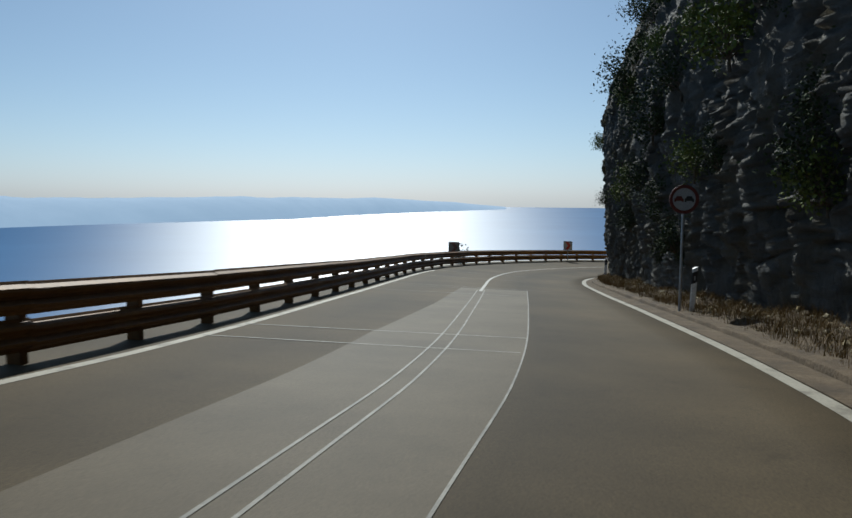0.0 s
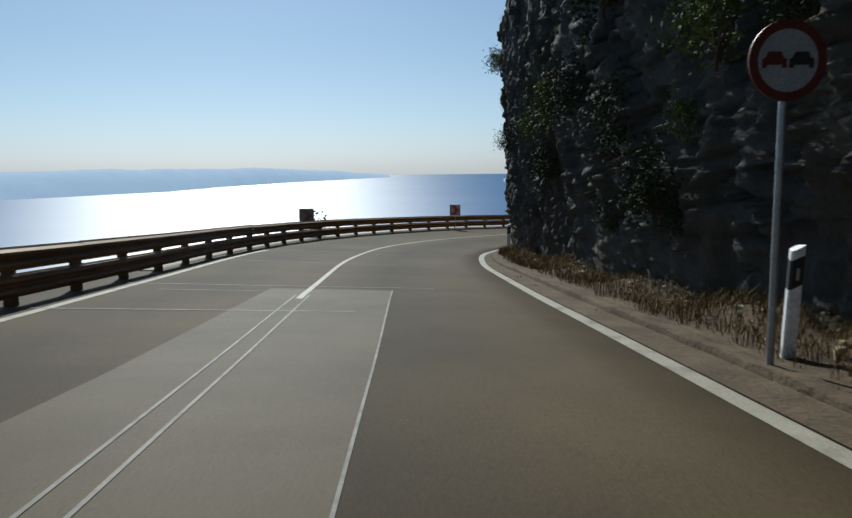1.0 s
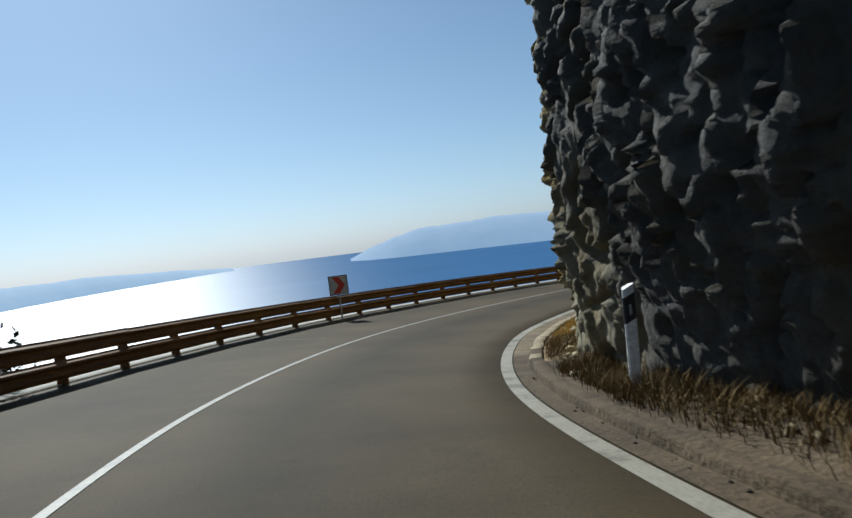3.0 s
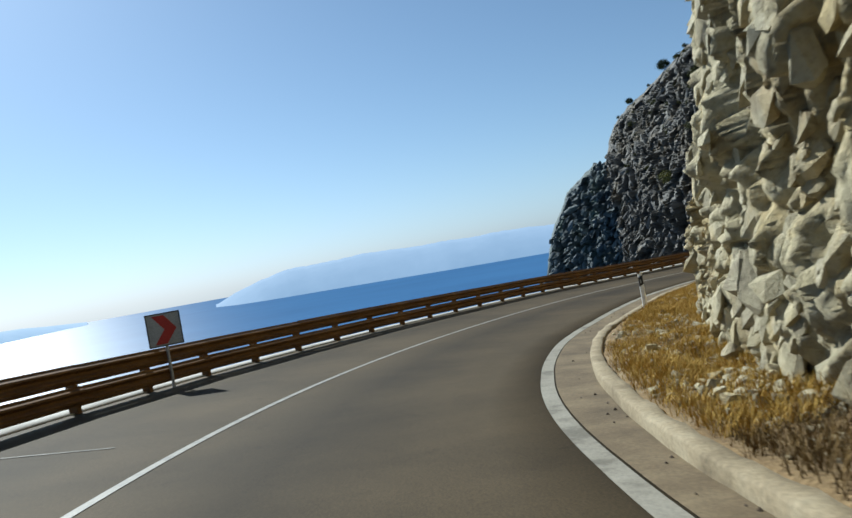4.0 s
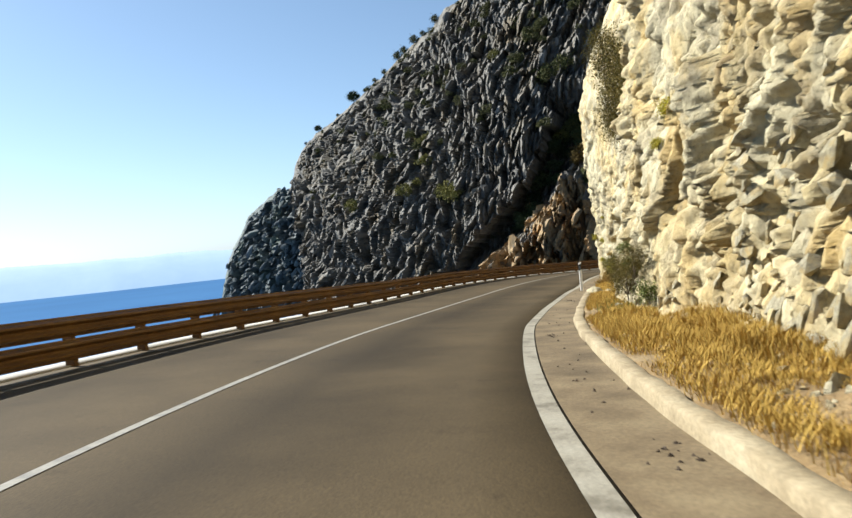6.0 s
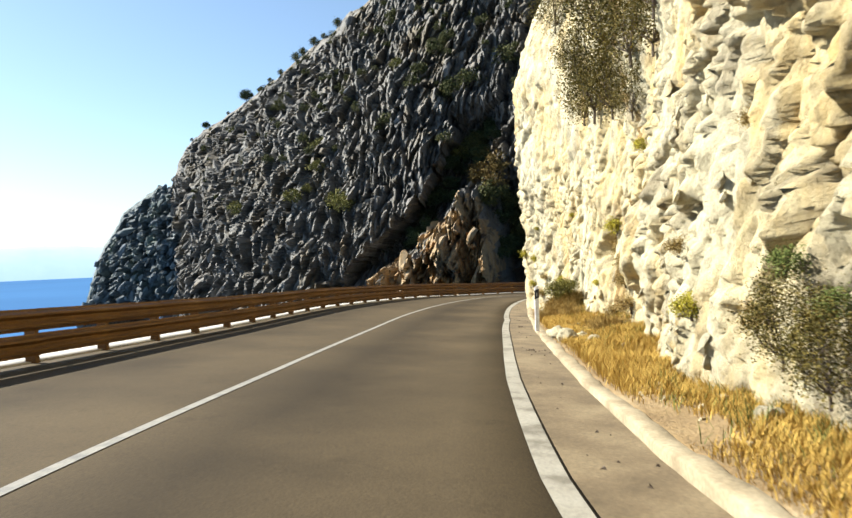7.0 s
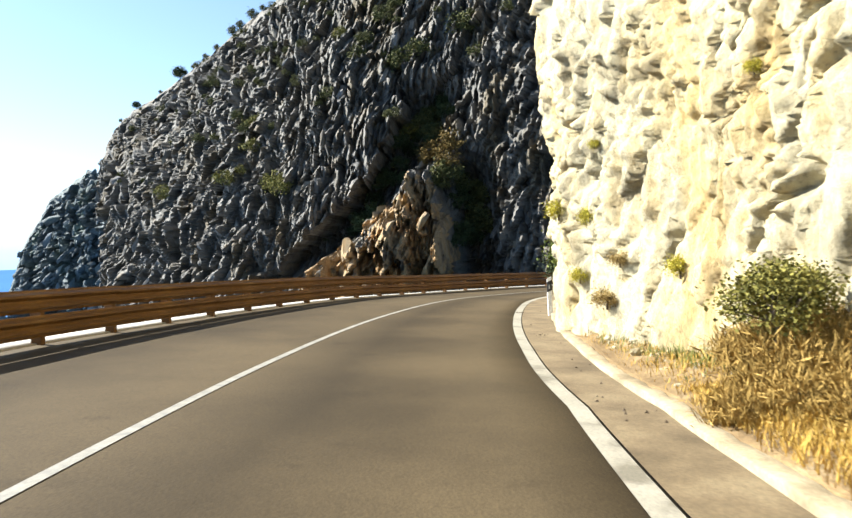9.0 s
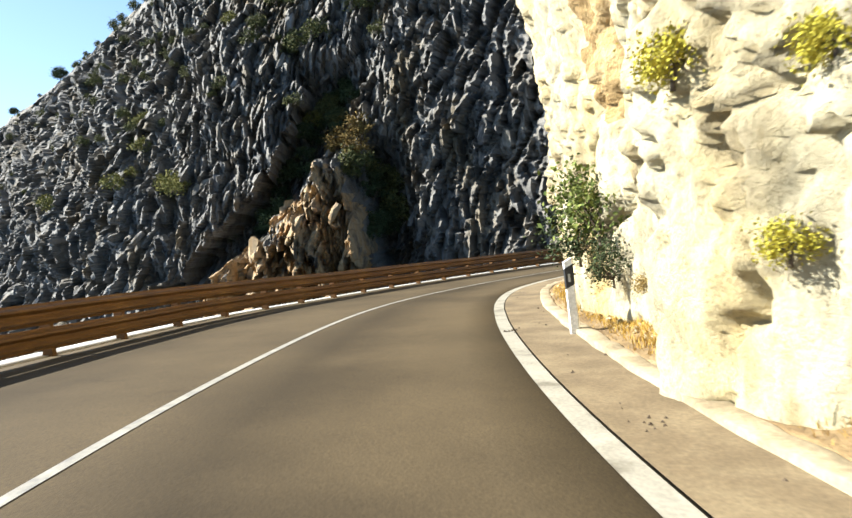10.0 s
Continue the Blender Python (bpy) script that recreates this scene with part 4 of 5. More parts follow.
# the first board has a greyer film and a duller arrow
chevron_sign(1.66, 43.56, -1.35, 4, "grey faded chevron board behind the rail, leaves round it", 1,
             grainy("grey_sign_film", ((0.3, (0.16, 0.15, 0.13)), (0.7, (0.24, 0.23, 0.20))), 3.0, rough=0.5, fine=30, relief=0.0), grainy("faded_arrow_film", ((0.3, (0.15, 0.08, 0.06)), (0.7, (0.20, 0.10, 0.08))), 4.0, rough=0.5, fine=30, relief=0.0))
chevron_sign(10.27, 54.12, -1.86, -6, "square red and white chevron board on a pole behind the rail", -1)


# round no overtaking sign
def disc(bm, r0, r1, y0, y1, seg=40, cx=0.0, cz=0.0):
    def ring(r, y):
        return [bm.verts.new((cx + r * math.sin(2 * math.pi * i / seg), y, cz + r * math.cos(2 * math.pi * i / seg))) for i in range(seg)]
    a0, c0 = ring(r1, y0), ring(r1, y1)
    for i in range(seg):
        bm.faces.new((a0[i], a0[(i + 1) % seg], c0[(i + 1) % seg], c0[i]))
    if r0 > 0:
        d0, e0 = ring(r0, y0), ring(r0, y1)
        for i in range(seg):
            j = (i + 1) % seg
            bm.faces.new((d0[i], e0[i], e0[j], d0[j]))
            bm.faces.new((a0[i], d0[i], d0[j], a0[j]))
            bm.faces.new((c0[i], c0[j], e0[j], e0[i]))
    else:
        bm.faces.new(a0[::-1])
        bm.faces.new(c0)
    bmesh.ops.recalc_face_normals(bm, faces=bm.faces)
    return bm


def car_shape(cx):
    bm = bmesh.new()
    prof = ((-0.095, -0.055), (-0.095, 0.012), (-0.07, 0.022), (-0.05, 0.065), (0.05, 0.065), (0.07, 0.022), (0.095, 0.012), (0.095, -0.055), (0.06, -0.055), (0.06, -0.032), (-0.06, -0.032), (-0.06, -0.055))
    lo = [bm.verts.new((cx + px, -0.007, pz)) for px, pz in prof]
    hi = [bm.verts.new((cx + px, -0.001, pz)) for px, pz in prof]
    bm.faces.new(lo)
    bm.faces.new(hi[::-1])
    for i in range(len(prof)):
        j = (i + 1) % len(prof)
        bm.faces.new((lo[i], hi[i], hi[j], lo[j]))
    return bm


# red film darkened to carry the shade the round sign stands in
shade_film = grainy("shade_red_film", ((0.3, (0.085, 0.018, 0.013)), (0.7, (0.12, 0.026, 0.018))), 5.0, rough=0.5, fine=40, relief=0.0)
sign = tagged(new("round_sign"), "round no overtaking sign on a steel pole against the cliff", "road sign")
plate = part("plate", disc(bmesh.new(), 0, 0.30, 0.0, 0.02), white_film, sign)
part("ring", disc(bmesh.new(), 0.235, 0.303, -0.005, 0.022), shade_film, plate, "dark red border ring")
part("car_shape", car_shape(-0.105), shade_film, plate, "red car outline")
part("car_shape", car_shape(0.105), black_plastic, plate, "black car outline")
part("pole", tube(bmesh.new(), (0, 0.05, -2.75), (0, 0.05, 0.25), 0.03, 0.03, 12), galvanised, sign)
for h in (-0.14, 0.14):
    part("clamp", box(bmesh.new(), (-0.05, 0.021, h - 0.02), (0.05, 0.085, h + 0.02), 0.004), galvanised, sign)
sign.matrix_world = pose(5.45, 15.9, 1.24, 0, 0, -6)


# shrubs
def leaves(rng, n, size, rx, rz, clumps, up=0.0, loose=1.0, thin=1.0):
    """Small pointed leaves gathered in clumps round the middle of a bush."""
    cent = []
    for _ in range(clumps):
        a0, r, h = rng.uniform(0, 6.283), rng.uniform(0.25, 1.0) ** 0.6, rng.uniform(-0.75, 1.0)
        q = math.sqrt(max(0.05, 1 - h * h * 0.8))
        cent.append((rx * r * q * math.cos(a0), rx * r * q * math.sin(a0), rz * h * rng.uniform(0.6, 1.0), rng.uniform(0.18, 0.36)))
    vs, fs = [], []
    for i in range(n):
        cx, cy, cz, cr = cent[i % clumps]
        p = Vector((cx + rng.gauss(0, cr * rx * loose), cy + rng.gauss(0, cr * rx * loose), cz + rng.gauss(0, cr * rz * loose)))
        d = Vector((rng.gauss(0, 1), rng.gauss(0, 1), rng.gauss(up, 0.8))).normalized()
        e = d.cross(Vector((rng.gauss(0, 1), rng.gauss(0, 1), rng.gauss(0, 1)))).normalized()
        ln = size * rng.uniform(0.6, 1.4)
        w = ln * rng.uniform(0.22, 0.36) * thin
        k = len(vs)
        vs += [p, p + d * ln * 0.5 + e * w, p + d * ln, p + d * ln * 0.5 - e * w]
        fs.append((k, k + 1, k + 2, k + 3))
    return vs, fs, cent


def shrub_kind(label, mat, n, size, rx, rz, clumps, seed, up=0.0, category="shrub", name="shrub", trunk=0.0, rise=0.9, loose=1.0, thin=1.0):
    rng = random.Random(seed)
    root = tagged(new(name), label, category)
    vs, fs, cent = leaves(rng, n, size, rx, rz, clumps, up, loose, thin)
    lift = rz * rise + trunk
    crown = new("crown", mesh_of("crown", [v + Vector((0, 0, lift)) for v in vs], fs, mat))
    crown.parent = root
    bm = bmesh.new()
    foot = Vector((0, 0, -0.15))
    fork = Vector((0.02, 0, 0.15 * rz + trunk))
    tube(bm, foot, fork, 0.035 * rx + 0.012 + 0.04 * trunk, 0.028 * rx + 0.01 + 0.03 * trunk, 7)
    for cx, cy, cz, cr in cent[:14]:
        mid = fork.lerp(Vector((cx, cy, cz + lift)), 0.5) + Vector((rng.gauss(0, 0.06), rng.gauss(0, 0.06), rng.gauss(0, 0.05))) * rx
        tube(bm, fork, mid, 0.018 * rx + 0.006, 0.012 * rx + 0.004, 4)
        tube(bm, mid, Vector((cx, cy, cz + lift)), 0.012 * rx + 0.004, 0.005, 4)
    part("stem", bm, bark, root)
    return root


def put(kind, place, scale=1.0, rx=0, rz=0):
    m = pose(place[0], place[1], place[2], rx, 0, rz) @ Matrix.Diagonal((scale, scale, scale, 1))
    if kind not in USED:
        USED.add(kind)
        kind.matrix_world = m
        return kind
    return copy_thing_plain(kind, m)


USED = set()


def copy_thing_plain(kind, m):
    keep = kind.matrix_basis.copy()
    kind.matrix_basis = Matrix.Identity(4)
    ob = copy_thing(kind, m)
    kind.matrix_basis = keep
    return ob


yellow_tuft = shrub_kind("yellow-green cushion shrub growing from a crack in the cliff", yellow_leaf, 2300, 0.029, 0.20, 0.155, 26, 1, up=0.5, rise=0.2)
dry_tuft = shrub_kind("brown dried-out cushion shrub on the cliff", dry_leaf, 1900, 0.030, 0.20, 0.16, 24, 2, up=0.4, rise=0.2)
green_bush = shrub_kind("leafy green bush at the foot of the cliff", green_leaf, 1700, 0.095, 0.7, 0.65, 34, 3, up=0.3)
dark_bush = shrub_kind("dark green shrub hanging on the cliff", dark_leaf, 1900, 0.085, 0.75, 0.7, 36, 4)
hanging_bush = shrub_kind("large olive shrub half dry under the cliff's brow", leaf_material("olive_leaf", (0.036, 0.036, 0.010), (0.16, 0.12, 0.028)), 6000, 0.062, 0.8, 1.1, 48, 6, loose=0.85)

for s, z, k, kind in ((104.4, 2.15, 1.05, yellow_tuft), (103.3, 1.95, 0.85, yellow_tuft), (103.6, 0.92, 0.75, yellow_tuft), (102.3, 1.25, 0.75, dry_tuft), (102.8, 0.6, 1.1, dry_tuft), (101.0, 1.1, 0.9, yellow_tuft),
                      (103.0, 3.1, 0.45, yellow_tuft), (91.5, 1.9, 1.7, dry_tuft), (91.1, 2.35, 1.3, yellow_tuft), (91.9, 1.7, 1.2, dry_tuft), (89.6, 1.45, 1.4, dry_tuft), (90.0, 1.05, 1.1, dry_tuft), (89.5, 0.5, 1.3, dry_tuft), (90.5, 0.3, 1.2, dry_tuft), (89.1, 4.0, 0.95, yellow_tuft), (107.6, 0.45, 0.7, dry_tuft), (80.5, 0.77, 0.85, yellow_tuft), (81.1, 1.5, 0.65, dry_tuft),
                      (67.7, 3.15, 0.95, yellow_tuft), (68.2, 2.75, 0.6, yellow_tuft), (66.8, 2.05, 0.95, dry_tuft), (68.3, 1.7, 0.8, yellow_tuft), (75.5, 3.4, 0.9, yellow_tuft), (75.9, 2.9, 0.6, yellow_tuft), (74.4, 5.9, 0.5, yellow_tuft),
                      (64.9, 4.3, 0.6, dry_tuft), (92.8, 0.95, 0.5, yellow_tuft), (86.5, 2.8, 0.55, dry_tuft), (98.8, 3.3, 0.5, yellow_tuft), (79.6, 2.6, 0.6, dry_tuft), (78.8, 0.75, 0.9, dry_tuft), (58.5, 3.9, 0.6, dry_tuft)):
    put(kind, wall_at(s, max(0.1, z - 0.05 * k), 0.04), k, rz=(s * 37) % 360)
for s, z, k, kind in ((90.0, 4.8, 0.6, hanging_bush), (91.4, 5.2, 0.85, hanging_bush), (92.8, 5.4, 1.0, hanging_bush), (95.2, 5.8, 0.75, hanging_bush), (88.4, 5.8, 0.85, hanging_bush), (87.2, 6.2, 0.8, hanging_bush), (90.2, 6.1, 1.1, hanging_bush), (92.2, 6.9, 1.2, hanging_bush), (97.3, 7.8, 0.8, hanging_bush), (101.0, 10.4, 0.9, hanging_bush), (109.6, 0.9, 0.75, green_bush), (110.3, 0.6, 0.6, dark_bush), (109.0, 0.35, 0.4, dark_bush), (78.2, 1.05, 0.2, green_bush), (78.0, 0.4, 0.32, hanging_bush),
                      (77.4, 0.2, 0.34, hanging_bush), (76.6, 0.55, 0.3, hanging_bush), (77.5, 0.75, 0.18, green_bush), (76.1, 0.15, 0.3, green_bush), (35.2, 3.3, 0.5, dark_bush), (31.9, 3.2, 0.7, green_bush), (24.0, 4.6, 1.2, dark_bush), (27.5, 6.5, 1.3, dark_bush),
                      (20.0, 3.0, 0.9, green_bush), (17.0, 5.2, 1.2, green_bush), (30.0, 2.0, 0.7, dark_bush), (38.5, 8.8, 0.45, dark_bush), (40.0, 11.8, 0.5, green_bush), (41.0, 14.0, 1.2, dark_bush), (22.0, 1.0, 0.8, dark_bush), (36.5, 6.0, 0.6, green_bush),
                      (13.0, 2.0, 1.0, dark_bush), (10.5, 4.5, 1.2, dark_bush), (33.0, 10.5, 1.2, dark_bush), (28.0, 10.0, 1.3, green_bush)):
    put(kind, wall_at(s, z, 0.15), k, rz=(s * 53) % 360)
low_bush = shrub_kind("low olive-green bush leaning from the rock above dry grass", leaf_material("low_bush_leaf", (0.06, 0.060, 0.015), (0.20, 0.175, 0.04)), 3800, 0.050, 0.48, 0.34, 34, 14, up=0.4, rise=0.9, loose=0.85)
dry_clump = shrub_kind("thick tawny clump of dry grass on the verge", leaf_material("tawny_grass", (0.15, 0.095, 0.024), (0.36, 0.24, 0.07)), 6500, 0.15, 0.46, 0.26, 40, 18, up=1.2, rise=0.4, thin=0.14, category="grass", name="grass_clump")
for s, o, h, k in ((96.5, 5.13, 0.80, 0.85), (96.9, 5.42, 0.95, 0.7)):
    p = on_road(s, o)
    put(low_bush, (p[0], p[1], p[2] + h), k, rz=s * 40)
for s, o, h, k in ((96.4, 5.2, 0.42, 0.95), (95.7, 5.15, 0.25, 0.85), (97.2, 5.3, 0.40, 0.85), (95.0, 5.35, 0.15, 0.8), (96.8, 5.6, 0.6, 0.9), (96.0, 4.75, 0.1, 0.7), (90.6, 5.7, 0.15, 0.7), (89.6, 5.6, 0.15, 0.7)):
    p = on_road(s, o)
    put(dry_clump, (p[0], p[1], p[2] + h), k, rz=s * 70)
rng = random.Random(77)
for _ in range(46):
    s, z = rng.uniform(5, 30), rng.uniform(0.6, 11)
    put(rng.choice((dark_bush, dark_bush, green_bush)), wall_at(s, z, -0.05), rng.uniform(0.45, 1.05), rz=rng.uniform(0, 360))
for _ in range(12):
    s, z = rng.uniform(29, 37), rng.uniform(0.8, 10)
    put(rng.choice((dark_bush, hanging_bush)), wall_at(s, z, -0.1), rng.uniform(0.2, 0.4), rz=rng.uniform(0, 360))
p = on_road(43.2, RAIL - 0.75)
put(shrub_kind("thin leafy weed growing beside the chevron board", dark_leaf, 150, 0.14, 0.42, 0.62, 16, 8, up=0.3, category="plant", name="weed"), (2.15, 43.75, p[2] - 0.1), 1.0)

put(dark_bush, (1.95, 43.85, p[2] - 0.25), 0.6, rz=40)

# trees and shrubs on the far cliff
far_tree = shrub_kind("dark round tree on the crest of the far cliff", dark_leaf, 5200, 0.24, 2.1, 1.6, 34, 9, category="tree", name="tree", trunk=0.8, loose=0.7)
far_shrub = shrub_kind("dark green shrub on the far cliff", leaf_material("far_leaf", (0.034, 0.040, 0.014), (0.115, 0.110, 0.036)), 1100, 0.25, 1.5, 1.1, 20, 10, loose=0.75)
chute_shrub = shrub_kind("dark green scrub in the shaded chute of the far cliff", dark_leaf, 1100, 0.25, 1.5, 1.1, 20, 19, loose=0.75)
brown_shrub = shrub_kind("rust-brown shrub on top of the ochre crag", leaf_material("rust_leaf", (0.075, 0.052, 0.015), (0.18, 0.12, 0.034)), 1100, 0.25, 1.5, 1.1, 20, 20, loose=0.75)
olive_shrub = shrub_kind("olive-yellow shrub on the far cliff", leaf_material("far_olive_leaf", (0.085, 0.082, 0.020), (0.20, 0.18, 0.05)), 1100, 0.25, 1.5, 1.0, 18, 16, loose=0.75)


def far_at(be, v):
    c = FAR[int(v * (len(FAR) - 1))]
    b0 = np.degrees(np.arctan2(c[:, 0] - BEND[0], c[:, 1] - BEND[1]))
    return c[int(np.abs(b0 - be).argmin())]


def far_on(be, z):
    """The place on the far cliff at that bearing and height."""
    col = int(np.abs(np.degrees(np.arctan2(FAR[20][:, 0] - BEND[0], FAR[20][:, 1] - BEND[1])) - be).argmin())
    return FAR[int(np.abs(FAR[:, col, 2] - z).argmin()), col]


def far_top(be, kind, k):
    p = far_at(be, 1.0)
    put(kind, (p[0], p[1], p[2] - 0.3 * k), k)


far_top(50.4, far_tree, 1.5)
far_top(47.4, far_tree, 0.95)
rng = random.Random(12)
for be, k in ((51.3, 0.7), (53.0, 1.0), (54.2, 1.5), (54.7, 1.3), (55.6, 1.4), (56.3, 0.9), (57.4, 1.3), (49.0, 0.6), (46.4, 0.7), (52.2, 0.8)):
    far_top(be, far_shrub, 1.25 * k)
for _ in range(150):
    be, v = rng.uniform(46, 74), rng.uniform(0.34, 0.99) ** 0.6
    p = far_at(be, v)
    put(far_shrub, (p[0] - 0.5, p[1] - 0.5, p[2] - 0.6), rng.uniform(0.45, 1.35), rz=rng.uniform(0, 360))
for be, z, k in ((57.0, 8.5, 2.4), (57.6, 7.5, 1.8), (50.0, 9.5, 2.0), (70.3, -1.0, 2.4), (71.3, -4.0, 2.6), (70.8, 3.0, 2.2), (65.7, 36.0, 2.6), (66.6, 38.0, 2.2), (70.5, 42.0, 2.4), (55.5, 27.0, 1.8), (67.8, 13.5, 2.0), (69.0, 14.5, 2.2), (67.0, 12.5, 1.7), (68.3, 10.5, 1.8), (55.2, 20.0, 1.6), (53.6, 11.0, 1.8), (59.8, 30.0, 1.5), (66.3, 22, 1.9), (65.6, 20, 1.6), (67.2, 19, 1.8), (66.8, 24, 1.7), (65.0, 23, 1.3), (68.5, 8.0, 2.2), (69.3, 6.0, 1.9), (67.9, 6.0, 1.5), (70.6, 4.0, 2.0), (54.2, 14, 1.2), (62.3, 40, 1.6), (63.0, 44, 1.5), (64.5, 50, 1.8), (65.5, 53, 1.7), (61.0, 48, 1.6)):
    q = far_on(be, z)
    put(brown_shrub if z in (13.5, 14.5, 12.5, 10.5) else olive_shrub if z in (8.5, 7.5, 9.5, 20.0, 27.0, 14, 11.0, 48) else far_shrub, (q[0] - 1.0, q[1] - 0.6, q[2] - 0.8), k, rz=be * 31)


for _ in range(16):                                  # dark scrub in the corner beside the crag
    z = rng.uniform(-8, 9)
    p = far_on(rng.uniform(68.7, 70.8), z)
    put(chute_shrub, (p[0] - 1.0, p[1] - 0.6, p[2] - 0.8), rng.uniform(1.1, 2.0), rz=rng.uniform(0, 360))
for _ in range(34):                                  # scrub added to darken the shaded chute
    z = rng.uniform(-7, 27)
    p = far_on(float(CHUTE(z)) + rng.uniform(0.2, 2.6), z)
    put(chute_shrub, (p[0] - 1.0, p[1] - 0.6, p[2] - 0.8), rng.uniform(1.0, 2.0), rz=rng.uniform(0, 360))


# boulders and rubble
def boulder(place, size, seed, label):
    bm = bmesh.new()
    bmesh.ops.create_icosphere(bm, subdivisions=3, radius=1.0)
    off = Vector((seed * 7.3, seed * 3.1, seed))
    for v in bm.verts:
        n0 = v.co.normalized()
        q = noise.cell_vector(n0 * 1.7 + off)
        v.co = n0 * (1 + 0.25 * noise.noise(n0 * 1.6 + off) + 0.10 * (q[0] - 0.5) + 0.08 * noise.noise(n0 * 5 + off))
        v.co = Vector((v.co.x * size[0], v.co.y * size[1], v.co.z * size[2]))
    me = bpy.data.meshes.new("boulder")
    bm.to_mesh(me)
    bm.free()
    me.materials.append(limestone)
    ob = tagged(new("boulder", me), label, "rock", "boulders on the verge")
    ob.matrix_world = pose(*place, rz=seed * 50)
    return ob


for k, (s, o, size) in enumerate(((88.4, 4.42, (0.32, 0.22, 0.18)), (87.5, 4.5, (0.22, 0.18, 0.17)), (86.7, 4.9, (0.17, 0.14, 0.12)), (88.0, 4.85, (0.15, 0.12, 0.10)), (103.2, 4.9, (0.16, 0.13, 0.12)))):
    p = on_road(s, o)
    boulder((p[0], p[1], verge_z(s, o) + size[2] * 0.4), size, k + 1, "pale limestone boulder lying on the dry verge")


def scatter(name, spots, label, category, mat):
    vs, fs = [], []
    for x, y, z, r, rg in spots:
        k = len(vs)
        for dx, dy, dz in ((1, 0, -0.3), (-0.5, 0.87, -0.3), (-0.5, -0.87, -0.3), (0.25, 0.3, 0.8), (-0.4, 0.1, 0.6), (0.3, -0.4, 0.5)):
            vs.append((x + dx * r * rg.uniform(0.6, 1.2), y + dy * r * rg.uniform(0.6, 1.2), z + dz * r * rg.uniform(0.5, 1.1)))
        fs += [(k, k + 1, k + 4), (k, k + 4, k + 3), (k + 1, k + 2, k + 4), (k + 2, k + 5, k + 4), (k + 2, k, k + 5), (k, k + 3, k + 5), (k + 3, k + 4, k + 5), (k, k + 2, k + 1)]
    return tagged(new(name, mesh_of(name, vs, fs, mat)), label, category, kind="stuff")


rng = random.Random(21)
spots = []
for k in range(4800):
    s = rng.uniform(8, 122) if k % 3 else rng.uniform(46, 68)
    o0, o1 = float(lane(s) + gutter(s)) + 0.55, float(wall_base(s)) + 0.2
    q = rng.random() ** (0.6 if 48 < s < 62 else 0.4)
    o = o0 + (o1 - o0) * q
    p = on_road(s, o)
    spots.append((p[0], p[1], verge_z(s, o), rng.uniform(0.012, 0.045) * (1.9 if rng.random() < 0.12 else 1), rng))
q = np.array([p[:4] for p in spots])
half = q[:, 3:4] * np.random.default_rng(3).uniform(0.6, 1.5, (len(q), 3))
vs, fs = strew_blocks(q[:, :3], np.tile((1.0, 0, 0), (len(q), 1)), np.tile((0, 0, 1.0), (len(q), 1)), half, 23, spin=2.0)
tagged(new("rubble", mesh_of("rubble", vs, fs, limestone)), "pale limestone rubble strewn on the verge", "rubble", kind="stuff")
spots = []
for _ in range(260):
    s = rng.uniform(20, 118)
    o = float(lane(s)) + rng.uniform(0.25, 0.25 + float(gutter(s)))
    if len(spots) % 3 == 0:                          # washed together in a few places
        s0, o0 = rng.choice(((93.1, 3.8), (109.6, 3.05), (74.6, 3.65), (66.6, 4.12), (104.2, 3.6), (86.0, 3.7)))
        s, o = rng.gauss(s0, 0.16), rng.gauss(o0, 0.06)
    p = on_road(s, o)
    spots.append((p[0], p[1], p[2] + 0.012, rng.uniform(0.008, 0.03), rng))
scatter("gutter_litter", spots, "dark leaves and grit lying in the gutter", "litter", bark)


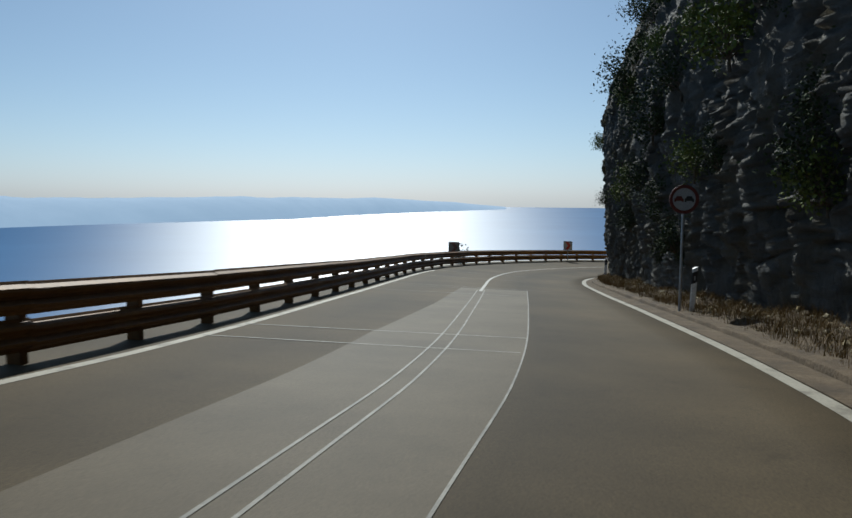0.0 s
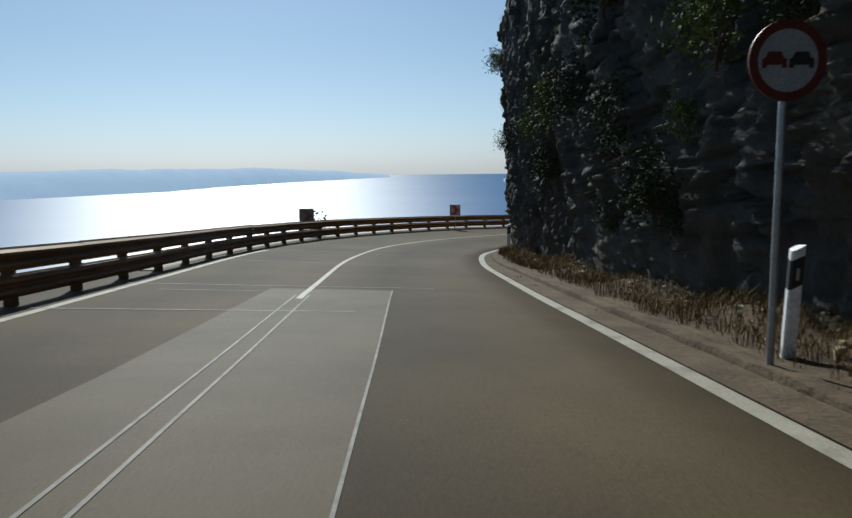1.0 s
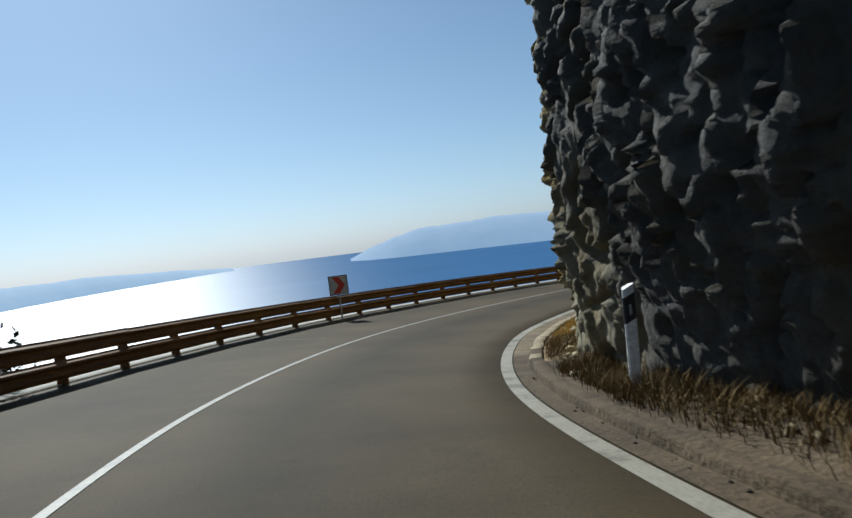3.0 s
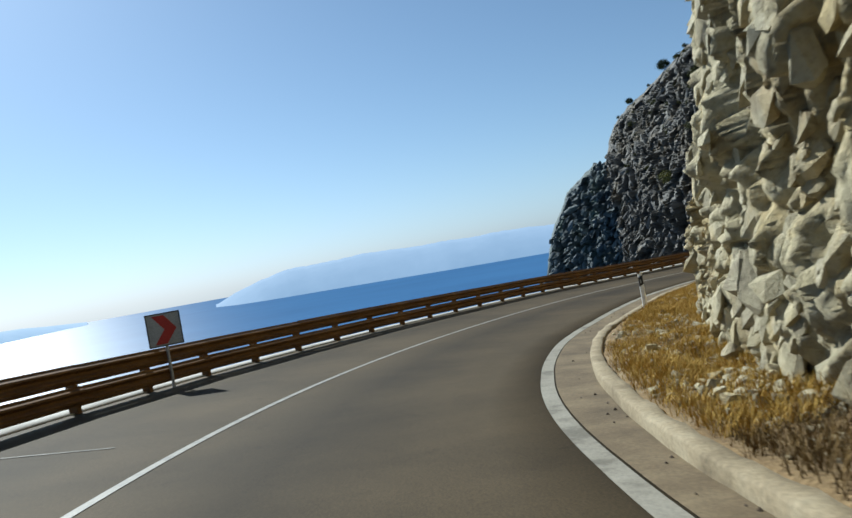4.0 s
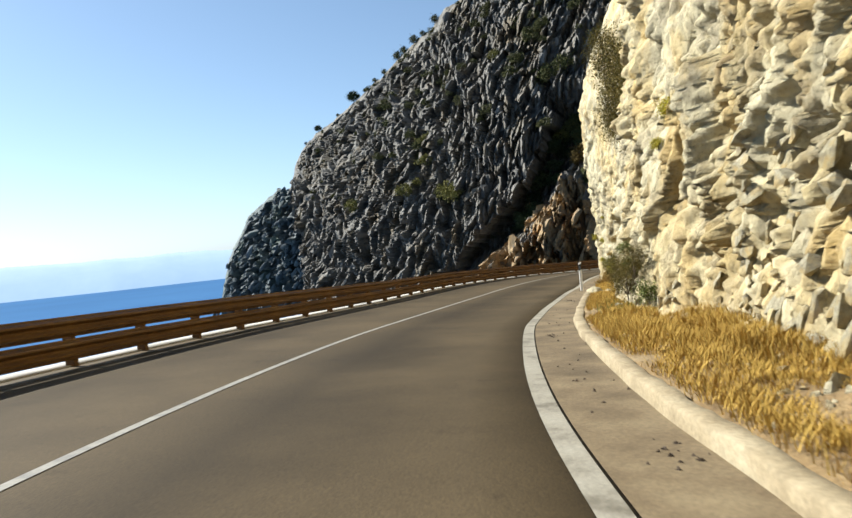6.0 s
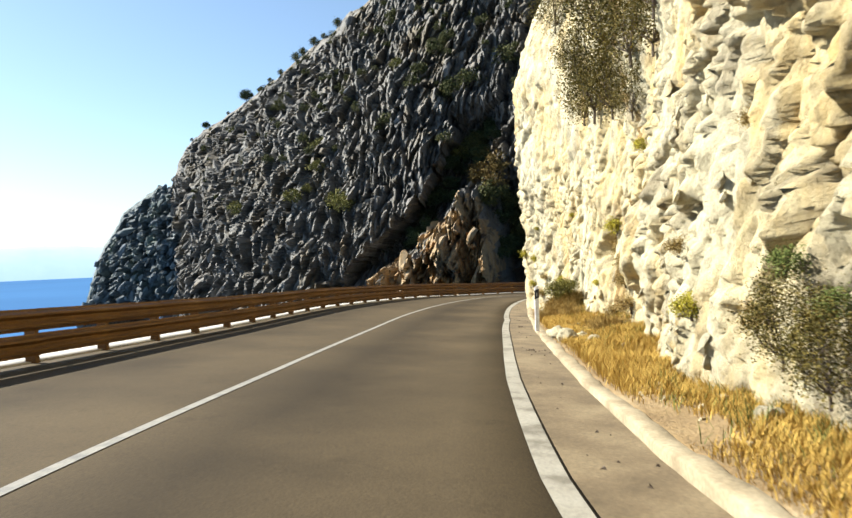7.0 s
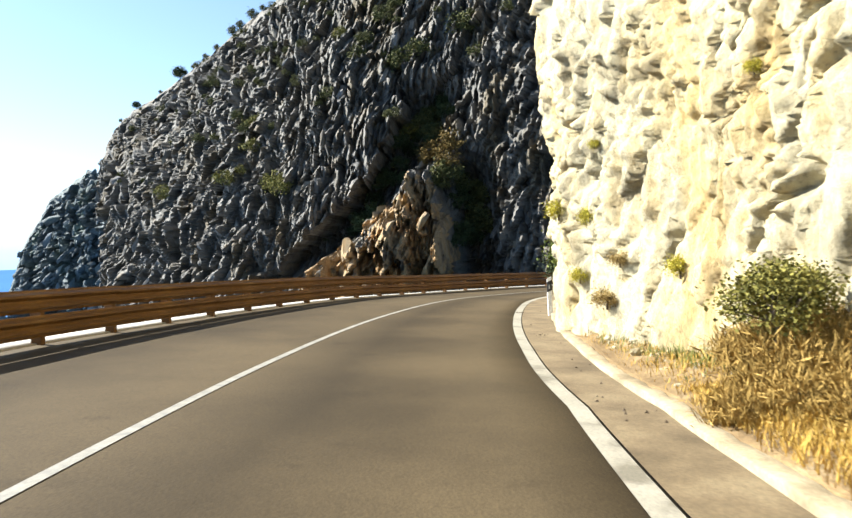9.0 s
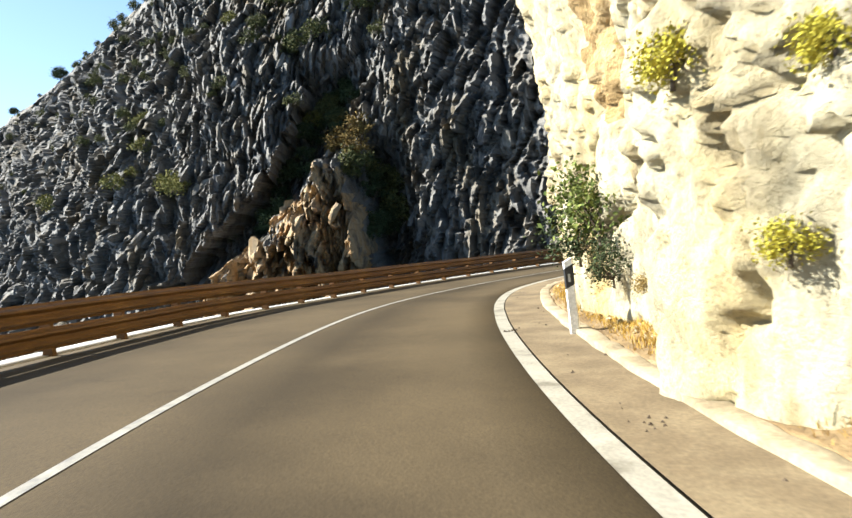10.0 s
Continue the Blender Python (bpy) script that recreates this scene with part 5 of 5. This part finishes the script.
# dry grass
def grass(name, count, s0, s1, hmin, hmax, label, mat, seed, spread=1.0):
    rg = random.Random(seed)
    vs, fs = [], []
    for _ in range(count):
        s = rg.uniform(s0, s1)
        o0, o1 = float(lane(s) + gutter(s)) + 0.55, float(wall_base(s)) + 0.3
        q = rg.random() ** spread
        o = o0 + (o1 - o0) * q
        dens = 0.5 + float(value_noise(np.array(s / 1.6), np.array(o / 0.9), seed))
        if dens < 0.08 + 0.11 * (1 - q):
            continue
        p = on_road(s, o)
        z = verge_z(s, o) - 0.03
        for _ in range(4):
            a0, h = rg.uniform(0, 6.283), rg.uniform(hmin, hmax) * (0.5 + dens)
            lean_o = rg.uniform(0.2, 1.0) * h
            x, y = p[0] + rg.gauss(0, 0.05), p[1] + rg.gauss(0, 0.05)
            w = rg.uniform(0.0025, 0.006)
            ca, sa = math.cos(a0), math.sin(a0)
            k = len(vs)
            vs += [(x - sa * w, y + ca * w, z), (x + sa * w, y - ca * w, z), (x + ca * lean_o * 0.4 + sa * w * 0.8, y + sa * lean_o * 0.4 - ca * w * 0.8, z + h * 0.6), (x + ca * lean_o * 0.4 - sa * w * 0.8, y + sa * lean_o * 0.4 + ca * w * 0.8, z + h * 0.6), (x + ca * lean_o, y + sa * lean_o, z + h)]
            fs += [(k, k + 1, k + 2, k + 3), (k + 3, k + 2, k + 4)]
    tagged(new(name, mesh_of(name, vs, fs, mat)), label, "grass", kind="stuff")


grass("grass", 37000, 60, 98, 0.06, 0.19, "matted golden dry grass on the verge", dry_grass, 31, 0.8)
grass("grass", 9500, 46, 61, 0.05, 0.17, "short golden dry grass among rubble on the verge", dry_grass, 32, 0.8)
grass("grass", 8500, 4, 46, 0.08, 0.24, "dry grass in the shade of the cliff", shade_grass, 33, 0.8)
grass("grass", 4200, 97.5, 112, 0.035, 0.10, "thin dry grass on the sandy verge", dry_grass, 34, 0.55)
grass("grass", 900, 111, 125, 0.06, 0.2, "sparse dry grass on the narrow verge", dry_grass, 35, 0.8)
grass("grass", 1600, 76, 104, 0.08, 0.2, "green weeds along the foot of the cliff", green_leaf, 36, 0.35)
